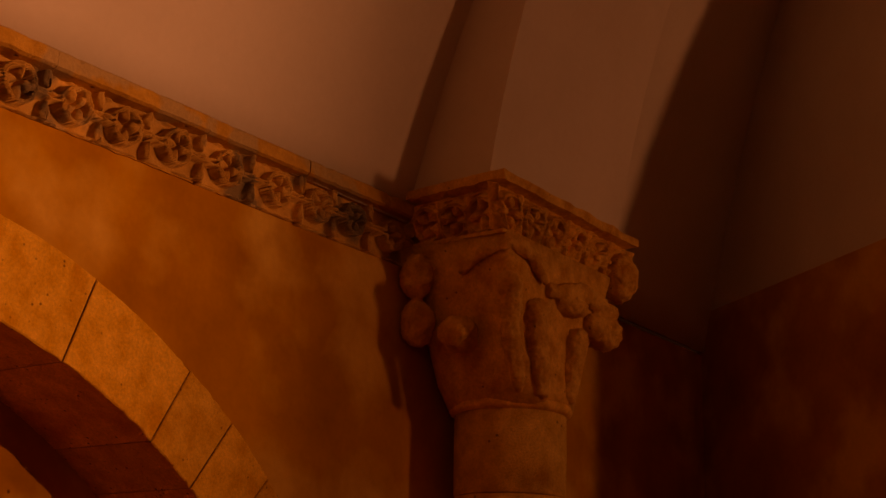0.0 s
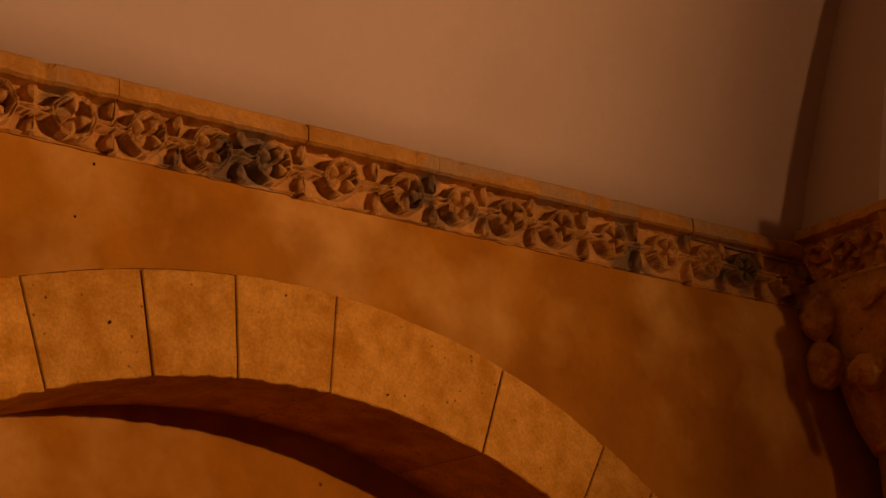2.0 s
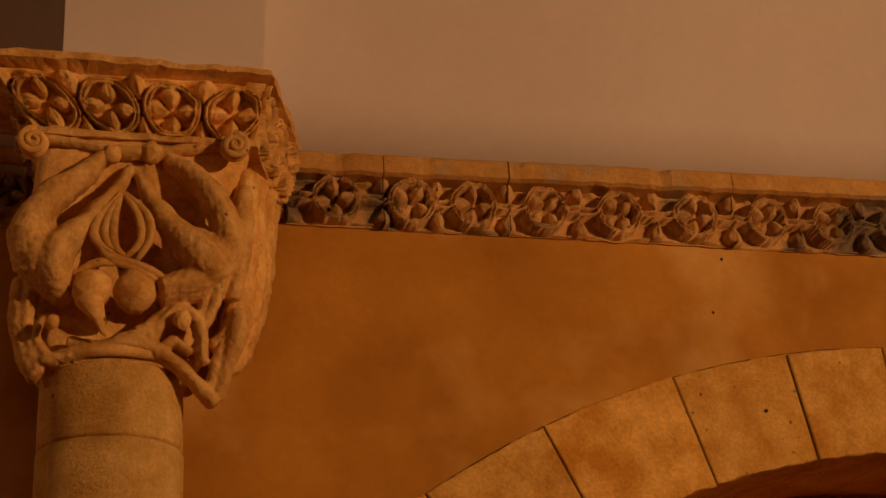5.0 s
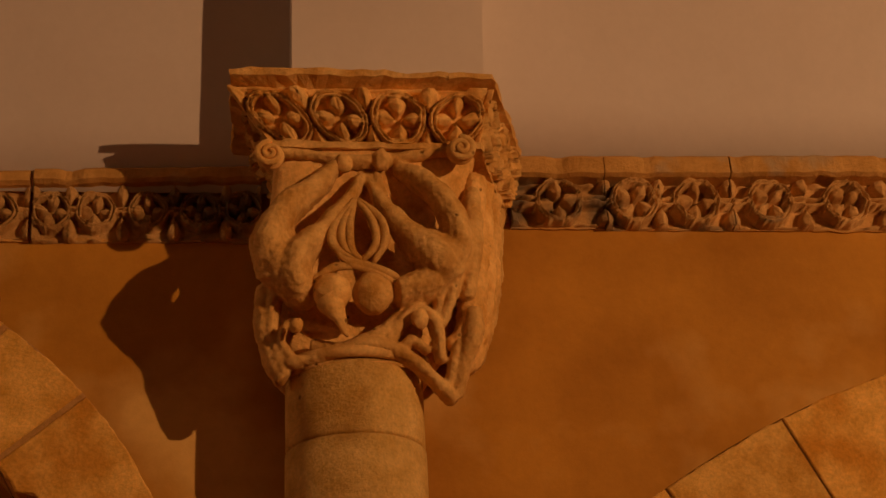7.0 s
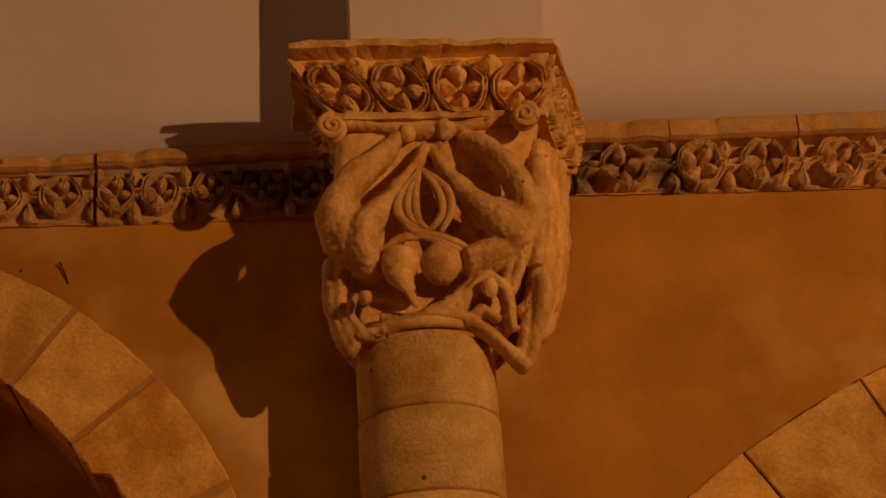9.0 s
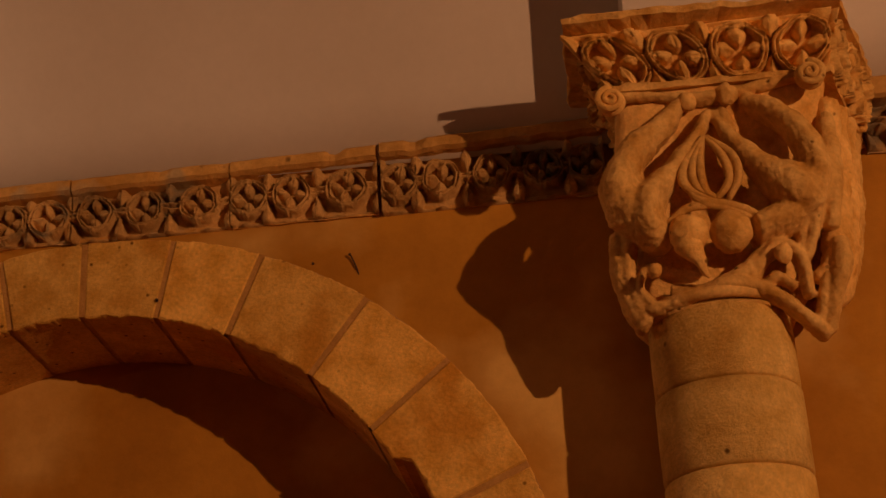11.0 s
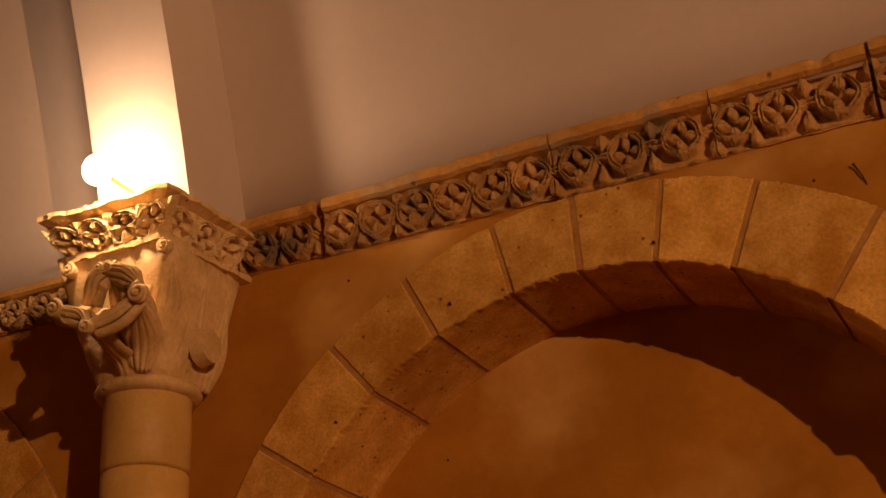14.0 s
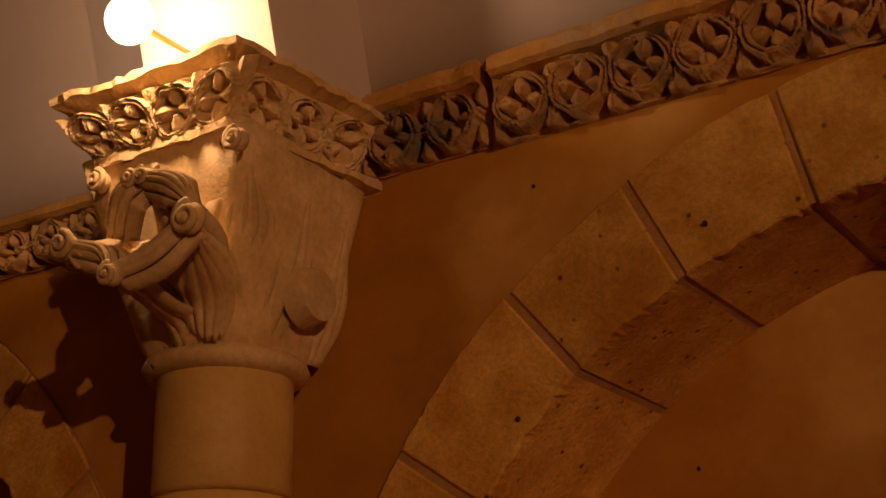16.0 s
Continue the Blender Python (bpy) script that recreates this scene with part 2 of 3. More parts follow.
    ob = new(name, mesh_of(name, verts, faces, OCHRE))
    return tagged(ob, "ochre plastered church wall with a blind arch", "wall", kind="structure")


BAYS = (("wall_west", -11.0, -6.06, ARCH_3), ("wall_middle", -6.06, -2.38, ARCH_2), ("wall_east", -2.38, 4.35, ARCH_1), ("wall_end_bay", 4.35, 8.2, None))
for name, x0, x1, arch in BAYS:
    bay_wall(name, x0, x1, WALL_TOP, arch)
    if arch:
        bm = bmesh.new()
        h = arch["inner"] + 0.3 if arch is not ARCH_1 else half_span(arch, arch["outer"], arch["spring"]) + 0.1
        box(bm, arch["x"] - h, arch["x"] + h, arch["deep"], arch["deep"] + 0.2, 0, arch["z"] + arch["inner"] + 0.12)
        tagged(part("wall_niche", finish(bm, "niche", OCHRE)), "ochre plastered back of the blind arch", "wall", kind="structure")


def arch_ring(arch, joints, label, bed=-0.001, gap=0.003):
    """The mortar bed with one stone after another set on it."""
    ri, ro, deep = arch["inner"], arch["outer"], arch["deep"]
    cx, cz = arch["x"], arch["z"]
    lo = math.asin((arch["spring"] - cz) / ro)
    verts, faces = [], []
    steps = 80
    a_lo = max(lo, 0.0)
    for k in range(steps + 1):
        a = a_lo + (math.pi - 2 * a_lo) * k / steps
        ra, rb = reach(arch, a, "inn") + 0.005, reach(arch, a, "out") - 0.006
        for r, y in ((ra, bed), (rb, bed), (rb, deep + 0.02), (ra, deep + 0.02)):
            verts.append((cx + r * math.cos(a), y, cz + r * math.sin(a)))
    for k in range(steps):
        i = 4 * k
        for s in range(4):
            faces.append((i + s, i + (s + 1) % 4, i + 4 + (s + 1) % 4, i + 4 + s))
    faces += [(0, 1, 2, 3), tuple(4 * steps + s for s in (3, 2, 1, 0))]
    ring = tagged(new("arch_ring", mesh_of("arch_ring", verts, faces, MORTAR)), label, "arch", kind="structure")
    rnd = random.Random(int(ro * 100))
    for a0, a1 in zip(joints, joints[1:]):
        part("voussoir", voussoir(arch, a0, a1, rnd, gap), ring)
    return ring


def voussoir(arch, a0, a1, rnd, gap):
    ri, ro, deep, cx, cz = arch["inner"], arch["outer"], arch["deep"], arch["x"], arch["z"]
    proud = -0.012 - rnd.random() * 0.007
    worn = rnd.random() * 0.008
    steps = 26
    verts, faces = [], []
    phase = rnd.random() * 50
    for k in range(steps + 1):
        f = k / steps
        for j, (y, inset) in enumerate(((proud + 0.005, 0.0), (proud, 0.005))):
            e = gap + inset
            b0, b1 = a0 + e / ro, a1 - e / ro
            a = b0 + (b1 - b0) * f
            c0, c1 = a0 + e / ri, a1 - e / ri
            c = c0 + (c1 - c0) * f
            lo, hi = reach(arch, c, "inn") + inset, reach(arch, a, "out") - worn - inset
            wob = 0.007 * noise.noise((f * 7 + phase, j * 0.3, 0.3)) + 0.005 * noise.noise((f * 23 + phase, j * 0.3, 5.3))
            wob2 = min(0.0, 0.010 * noise.noise((f * 5 + phase, j * 0.3 + 7, 2.3)) + 0.005 * noise.noise((f * 19 + phase, j, 8.3)) - 0.002)
            verts.append((cx + (lo + wob) * math.cos(c), y, cz + (lo + wob) * math.sin(c)))
            verts.append((cx + (hi + wob2) * math.cos(a), y, cz + (hi + wob2) * math.sin(a)))
        c = a0 + gap / ri + (a1 - a0 - 2 * gap / ri) * f
        rb = reach(arch, c, "inn")
        verts.append((cx + rb * math.cos(c), 0.035, cz + rb * math.sin(c)))
        verts.append((cx + rb * math.cos(c), deep, cz + rb * math.sin(c)))
    # per step: lower edge, upper edge, lower face, upper face, soffit front, soffit back
    for k in range(steps):
        i, n = 6 * k, 6 * k + 6
        faces += [(i + 2, i + 3, n + 3, n + 2), (i, i + 2, n + 2, n), (i + 3, i + 1, n + 1, n + 3), (i + 4, i, n, n + 4), (i + 5, i + 4, n + 4, n + 5)]
    e = 6 * steps
    faces += [(0, 1, 3, 2), (e, e + 2, e + 3, e + 1)]
    me = mesh_of("voussoir", verts, faces, ASHLAR)
    return me


arch_ring(ARCH_1, JOINTS_1, "wide segmental arch of yellow dressed limestone blocks", -0.001, 0.0032)
arch_ring(ARCH_2, JOINTS_2, "round blind arch of yellow dressed limestone blocks", -0.007, 0.010)
arch_ring(ARCH_3, [0.1 + 0.245 * k for k in range(13)], "round blind arch of limestone beyond the lit column", -0.008, 0.006)


# vault: a pointed barrel springing from the bands
def vault_y(h):
    return -0.035 - 0.262 * h - 0.062 * h * h


def vault_profile(base, off=0.0, count=26):
    h_top = 6.4
    return [(vault_y(h_top * k / count) - off, base + h_top * k / count) for k in range(count + 1)]


def vault(name, x0, x1, base, mirror=False):
    verts, faces = [], []
    prof = vault_profile(base)
    for x in (x0, x1):
        for y, z in prof:
            verts.append((x, y, z))
        for y, z in prof:
            verts.append((x, y + 0.25, z + 0.12))
    n = len(prof)
    for k in range(n - 1):
        faces += [(k, k + 1, 2 * n + k + 1, 2 * n + k), (n + k, 3 * n + k, 3 * n + k + 1, n + k + 1)]
    faces += [(0, 2 * n, 3 * n, n), (n - 1, 2 * n - 1, 4 * n - 1, 3 * n - 1)]
    if mirror:
        verts = [(x, -8.96 - y, z) for x, y, z in verts]
    me = mesh_of(name, verts, faces, CREAM, True)
    me.polygons[-1].use_smooth = me.polygons[-2].use_smooth = False
    ob = new(name, me)
    return tagged(ob, "cream limewashed pointed barrel vault", "ceiling", kind="structure")


vault("ceiling_west", -11.0, -6.06, 3.93)
vault("ceiling_middle", -6.06, -2.38, 3.96)
vault("ceiling_east", -2.38, 8.9, 4.07)
vault("ceiling_opposite", -11.0, 8.9, 4.0, True)


def rib(x0, x1, base, off, label, taper=0.0):
    """A square transverse rib that rises with the vault."""
    verts, faces = [], []
    prof = [(y + taper * (z - base), z) for y, z in vault_profile(base, off)]
    inner = vault_profile(base, -0.05)
    for x in (x0, x1):
        verts += [(x, y, z) for y, z in prof] + [(x, y, z) for y, z in inner]
    n = len(prof)
    for k in range(n - 1):
        faces += [(k, 2 * n + k, 2 * n + k + 1, k + 1), (k, k + 1, n + k + 1, n + k), (2 * n + k, 3 * n + k, 3 * n + k + 1, 2 * n + k + 1)]
    faces.append((0, n, 3 * n, 2 * n))
    ob = new("vault_rib", mesh_of("vault_rib", verts, faces, CREAM))
    return tagged(ob, label, "vault rib", kind="structure")


rib(-2.605, -1.975, 4.10, 0.40, "cream limewashed transverse vault rib above the carved capital")
rib(-6.165, -5.78, 3.90, 0.36, "cream limewashed transverse vault rib lit by a lamp")
rib(3.9, 5.35, 4.20, 0.54, "cream limewashed transverse vault rib in shade", 0.10)

bm = bmesh.new()
box(bm, -11.3, 10.5, -9.4, 1.5, -0.2, 0.0)
tagged(part("floor", finish(bm, "floor", RED_BOUNCE)), "unseen floor of the church, coloured red to tint bounced light", "floor", kind="structure")
bm = bmesh.new()
box(bm, -11.3, 8.9, -9.36, -8.96, 0.0, 4.06)
tagged(part("wall_south", finish(bm, "wall_south", OCHRE)), "ochre plastered wall opposite the arcade", "wall", kind="structure")
bm = bmesh.new()
box(bm, -11.3, -11.0, -9.4, 1.3, 0.0, 10.6)
tagged(part("wall_far_west", finish(bm, "wall_far_west", OCHRE)), "ochre plastered end wall of the nave", "wall", kind="structure")


def skew_wall(name, p, q, z0, z1, thick, material, label):
    d = Vector((q[0] - p[0], q[1] - p[1], 0)).normalized()
    nrm = Vector((-d.y, d.x, 0)) * thick
    base = [Vector((*p, 0)), Vector((*q, 0)), Vector((*q, 0)) + nrm, Vector((*p, 0)) + nrm]
    verts = [(v.x, v.y, z0) for v in base] + [(v.x, v.y, z1) for v in base]
    faces = [(0, 3, 2, 1), (4, 5, 6, 7), (0, 1, 5, 4), (1, 2, 6, 5), (2, 3, 7, 6), (3, 0, 4, 7)]
    return tagged(new(name, mesh_of(name, verts, faces, material)), label, "wall", kind="structure")


skew_wall("wall_east_low", (7.86, 0.05), (6.3, -2.16), 0.0, 4.378, 0.3, OCHRE, "shadowed ochre pier wall below the vault line")
skew_wall("wall_east_high", (7.88, 0.05), (6.32, -2.16), 4.378, 10.6, 0.3, CREAM, "shadowed cream pier wall above the vault line")
skew_wall("wall_far_east", (8.6, 0.2), (8.6, -9.4), 0.0, 10.6, 0.3, OCHRE, "ochre plastered east wall of the nave")


# ---- carved bands ----
def soft_step(a, b, x):
    f = np.clip((x - a) / (b - a), 0.0, 1.0)
    return f * f * (3 - 2 * f)


def roundel(kind, r, half_w, half_h, material, seed, bars, deep):
    """One pierced roundel cut into a block: a grooved ring round four leaves, leaf tips and tie bars between the rings."""
    rnd = random.Random(seed)
    depth = (0.92 if deep else 0.80) * r
    hw, hh = half_w / r, half_h / r
    nx, nz = int(2 * hw / 0.05), int(2 * hh / 0.05)
    gx, gz = np.meshgrid(np.linspace(-hw, hw, nx + 1), np.linspace(-hh, hh, nz + 1), indexing="ij")
    warp = np.array([[noise.noise_vector((x * 1.7 + seed, z * 1.7, 0.5))[:2] for z in gz[0]] for x in gx[:, 0]])
    fade = np.clip((hw - np.abs(gx)) / 0.25, 0, 1)
    x, z = gx + 0.10 * warp[..., 0] * fade, gz + 0.10 * warp[..., 1]
    rho = np.hypot(x, z)
    ring = soft_step(0.78, 0.83, rho) * (1 - soft_step(1.02, 1.07, rho))
    high = ring * (1.0 - 0.30 * np.exp(-(((rho - 0.925) / 0.04) ** 2)))

    def leaf(cx, cz, angle, u0, u1, wide, power, ridge):
        c, q = math.sin(angle), math.cos(angle)
        u, v = (x - cx) * c + (z - cz) * q, (x - cx) * q - (z - cz) * c
        f = np.clip((u - u0) / (u1 - u0), 0, 1)
        w = wide * np.sin(math.pi * f) ** power + 1e-4
        side = np.clip(np.abs(v) / w, 0, 1)
        body = soft_step(0.0, 0.10, w - np.abs(v)) * (f > 0) * (f < 1)
        if ridge > 0:
            form = 0.92 - ridge * side
        else:
            form = 0.62 + 0.38 * np.sqrt(np.clip(1 - side ** 2, 0, 1)) + ridge * (np.exp(-((v / 0.035) ** 2)) + 0.5 * np.exp(-(((np.abs(v) - 0.5 * w) / 0.03) ** 2)))
        return body * form * (0.86 + 0.14 * np.sin(math.pi * f))

    turn = (0.0, math.pi / 4, 0.1)[kind] + rnd.uniform(-0.2, 0.2)
    for k in range(4):
        a = turn + k * math.pi / 2 + rnd.uniform(-0.1, 0.1)
        big = rnd.uniform(0.9, 1.12)
        if kind == 2:
            high = np.maximum(high, leaf(0, 0, a, 0.17, 0.88, 0.29 * big, 0.55, -0.16))
        else:
            high = np.maximum(high, leaf(0, 0, a, 0.12, 1.00, 0.34 * big, 0.85, 0.36))
    outside = rho > 1.0
    for sx in (-1, 1):
        for sz in (-1, 1):
            tip = leaf(sx * hw, sz * hh, math.pi if sz > 0 else 0.0, -0.35, hh - 0.24, 0.34, 0.8, 0.30)
            high = np.maximum(high, 0.84 * tip * outside)
    rail = soft_step(hh - 0.16, hh - 0.08, -z) + 0.8 * soft_step(hh - 0.12, hh - 0.05, z)
    high = np.maximum(high, rail * (0.15 + 0.5 * warp[..., 1]))
    if bars:
        high = np.maximum(high, 0.86 * outside * soft_step(0.03, 0.07, np.abs(z)) * (1 - soft_step(0.17, 0.21, np.abs(z))))
    worn = np.array([[noise.noise((a * 1.1 + seed, b * 1.1, 3.0)) + 0.5 * noise.noise((a * 5 + seed, b * 5, 9.0)) for b in gz[0]] for a in gx[:, 0]])
    high = high * (0.90 + 0.16 * worn) + 0.03 * worn
    y = -depth * np.clip(high, -0.05, 1.05)
    verts = [(float(gx[i, k] * r), float(y[i, k]), float(gz[i, k] * r)) for i in range(nx + 1) for k in range(nz + 1)]
    m = nz + 1
    faces = [(i * m + k, (i + 1) * m + k, (i + 1) * m + k + 1, i * m + k + 1) for i in range(nx) for k in range(nz)]
    # skirt that closes the block at its sides
    edge = [i * m for i in range(nx + 1)] + [nx * m + k for k in range(1, m)] + [i * m + nz for i in range(nx - 1, -1, -1)] + [k for k in range(nz - 1, 0, -1)]
    base = len(verts)
    verts += [(verts[e][0], 0.02, verts[e][2]) for e in edge]
    count = len(edge)
    faces += [(edge[k], base + k, base + (k + 1) % count, edge[(k + 1) % count]) for k in range(count)]
    return mesh_of("rosette", verts, faces, material, True)


@functools.lru_cache(maxsize=None)
def roundel_of(kind, size, half_w, half_h, stone_name, version, bars, deep=False):
    return roundel(kind, size, half_w, half_h, bpy.data.materials[stone_name], 7 * kind + 31 * version + int(1000 * size), bars, deep)


def band_block(x0, x1, z0, z1, fillet, front, rnd):
    """One stone of the band: a worn, chipped fillet over a sunk field."""
    n = max(6, int((x1 - x0) / 0.02))
    verts, faces = [], []
    ph = rnd.random() * 90
    out = rnd.uniform(-0.008, 0.006)
    for k in range(n + 1):
        x = x0 + (x1 - x0) * k / n
        w = noise.noise((x * 5 + ph, 0.0, 0.0))
        w2 = noise.noise((x * 17 + ph, 3.0, 0.0))
        chip = max(0.0, noise.noise((x * 9 + ph, 5.0, 1.0)) - 0.22) * 0.07
        low, high = z0(x), z1(x)
        zt = high + 0.003 * w + 0.003 * w2 - 0.12 * chip
        zf = high - fillet + 0.007 * w2
        zb = low + 0.009 * noise.noise((x * 13 + ph, 9.0, 0.0))
        fr = front + out + 0.003 * w + 0.5 * chip
        for y, z in ((0.03, zb), (-0.010, zb), (-0.009, zb + 0.012), (-0.004, zb + 0.018), (-0.004, zf - 0.006), (fr + 0.016, zf), (fr, zf + 0.010), (fr + 0.004 * w2, zt - 0.014 - chip), (fr + 0.014, zt), (0.03, zt + 0.002)):
            verts.append((x, y, z))
    m = 10
    for k in range(n):
        for j in range(m - 1):
            a = k * m + j
            faces.append((a, a + m, a + m + 1, a + 1))
    faces += [tuple(range(m)), tuple(n * m + j for j in reversed(range(m)))]
    return mesh_of("band_stone", verts, faces, FILLET)


def string_course(name_label, blocks, z_low, z_high, fillet, size, centres, kinds, seed):
    """Blocks of a band with their roundels; each roundel reaches half way to its neighbours."""
    rnd = random.Random(seed)
    top = new("string_course")
    tagged(top, name_label, "string course", kind="structure")
    for x0, x1 in blocks:
        za, zb = z_low((x0 + x1) / 2), z_high((x0 + x1) / 2)
        part("band_stone", band_block(x0, x1, z_low, z_high, fillet, -0.014 - 0.92 * size, rnd), top)
        inside = [x for x in centres if x0 < x < x1]
        for k, x in enumerate(inside):
            left = x - (x0 if k == 0 else (inside[k - 1] + x) / 2)
            right = (x1 if k == len(inside) - 1 else (inside[k + 1] + x) / 2) - x
            half = round((left + right) / 2, 2)
            field = round((zb - fillet - za - 0.002) / 2, 2)
            me = roundel_of(rnd.choice(kinds), size, half, field, "weathered_carving", rnd.randrange(3), half > 1.15 * size, True)
            part("rosette", me, top, m=pose(x + (right - left) / 2, -0.008, (z_low(x) + z_high(x) - fillet) / 2, 0, math.degrees(-math.atan(z_high(x + 0.5) - z_high(x - 0.5))) * 0.5, 0) @ Matrix.Diagonal(((left + right) / (2 * half), 1, 1, 1)))
    return top


CUTS = (-1.84, -1.50, -1.04, -0.16, 0.68, 1.36, 2.28, 3.0, 3.95)
CENTRES = [-1.72, -1.60, -1.40, -1.20, -0.905, -0.63, -0.31, -0.02, 0.245, 0.54, 0.88, 1.22, 1.51, 1.80, 2.08, 2.46, 2.79, 3.10, 3.42, 3.72]
string_course("carved limestone band of pierced roundels with a worn fillet", [(a + 0.002, b - 0.002) for a, b in zip(CUTS, CUTS[1:])],
              lambda x: 3.838 - 0.003 * x, lambda x: 4.120 + 0.013 * x, 0.084, 0.084, CENTRES[1:], (0, 0, 1), 3)
string_course("carved limestone band of leafy roundels, cracked through", [(-5.80, -5.470), (-5.435, -4.548), (-4.542, -3.985), (-3.980, -3.472), (-3.458, -2.70)],
              lambda x: 3.793 + 0.003 * x, lambda x: 4.116 + 0.025 * x, 0.056, 0.066, [-5.69, -5.555] + [-5.365 + 0.1485 * k for k in range(6)] + [-4.455 + 0.172 * k for k in range(11)], (0, 2, 2), 4)
string_course("shadowed carved limestone band beyond the lit capital", [(-11.0, -9.0), (-9.0, -7.6), (-7.6, -6.38)],
              lambda x: 3.78, lambda x: 3.95, 0.042, 0.056, [-10.925 + 0.15 * k for k in range(31)], (0, 2), 5)


# ---- columns ----
def column(x, y, r, z_top, joints, label, material=SHAFT):
    """An engaged shaft of stone drums on a moulded base."""
    top = tagged(new("column"), label, "column")
    top.location = (x, y, 0)
    levels = [z_top] + list(joints)
    while levels[-1] - 0.42 > 0.4:
        levels.append(levels[-1] - 0.36)
    levels.append(0.30)
    rnd = random.Random(int(r * 1000))
    for a, b in zip(levels[1:], levels):
        verts, faces = [], []
        sides = 40
        grow = rnd.uniform(-0.002, 0.002)
        rings = ((a + 0.002, -0.006), (a + 0.010, 0.0), ((a + b) / 2, 0.001), (b - 0.010, 0.0), (b - 0.002, -0.006))
        for z, d in rings:
            for k in range(sides):
                t = 2 * math.pi * k / sides
                rr = r + d + grow + 0.0025 * noise.noise((math.cos(t) * 3, math.sin(t) * 3, z * 6))
                verts.append((rr * math.cos(t), rr * math.sin(t), z))
        for i in range(len(rings) - 1):
            for k in range(sides):
                faces.append((i * sides + k, i * sides + (k + 1) % sides, (i + 1) * sides + (k + 1) % sides, (i + 1) * sides + k))
        faces += [tuple(reversed(range(sides))), tuple((len(rings) - 1) * sides + k for k in range(sides))]
        part("drum", mesh_of("drum", verts, faces, material, True), top)
    bm = bmesh.new()
    box(bm, -r - 0.14, r + 0.14, -r - 0.14, -y - 0.002, 0.0, 0.16)
    part("plinth", finish(bm, "plinth", SHAFT), top)
    bm = bmesh.new()
    lathe(bm, [(r + 0.12, 0.16), (r + 0.13, 0.20), (r + 0.06, 0.235), (r + 0.03, 0.26), (r + 0.06, 0.28), (r, 0.30)])
    part("base", finish(bm, "base", SHAFT, True), top)
    return top


def lathe(bm, prof, sides=36, centre=(0, 0)):
    rings = [[bm.verts.new((centre[0] + rr * math.cos(2 * math.pi * k / sides), centre[1] + rr * math.sin(2 * math.pi * k / sides), z)) for k in range(sides)] for rr, z in prof]
    for p, q in zip(rings, rings[1:]):
        for k in range(sides):
            bm.faces.new((p[k], p[(k + 1) % sides], q[(k + 1) % sides], q[k]))
    bm.faces.new(list(reversed(rings[0])))
    bm.faces.new(rings[-1])


COL_B, COL_C, COL_A = (-2.415, -0.25, 0.212), (-6.07, -0.20, 0.152), (4.50, -0.36, 0.31)
column(*COL_B, 3.185, (2.947, 2.692), "pale yellow limestone column of short drums, engaged in the wall")
column(*COL_C, 3.297, (3.01,), "smooth pale limestone column beside the lamp-lit capital", POLISHED)
column(*COL_A, 3.08, (2.60,), "shadowed limestone column of the corner pier")


# ---- capitals ----
def loft(bm, sections, sides=40):
    """Rounded-square sections (z, x half width, y front, y back, squareness, x centre) joined into a bell."""
    rings = []
    for z, hx, y0, y1, sq, xc in sections:
        cy, hy = (y0 + y1) / 2, abs(y1 - y0) / 2
        ring = []
        for k in range(sides):
            t = 2 * math.pi * k / sides
            c, s = math.cos(t), math.sin(t)
            e = 2.0 / (2.0 + sq * 6)
            ring.append(bm.verts.new((xc + hx * math.copysign(abs(c) ** e, c), cy + hy * math.copysign(abs(s) ** e, s), z)))
        rings.append(ring)
    for p, q in zip(rings, rings[1:]):
        for k in range(sides):
            bm.faces.new((p[k], p[(k + 1) % sides], q[(k + 1) % sides], q[k]))
    bm.faces.new(list(reversed(rings[0])))
    bm.faces.new(rings[-1])


def flared(me, offset, flare, half_h, drift=0.0):
    """A roundel whose block widens upwards with its slab."""
    out = me.copy()
    for v in out.vertices:
        f = v.co.z / half_h
        v.co.x = (offset + v.co.x) * (1 + flare * f) - offset + drift * f
    return out


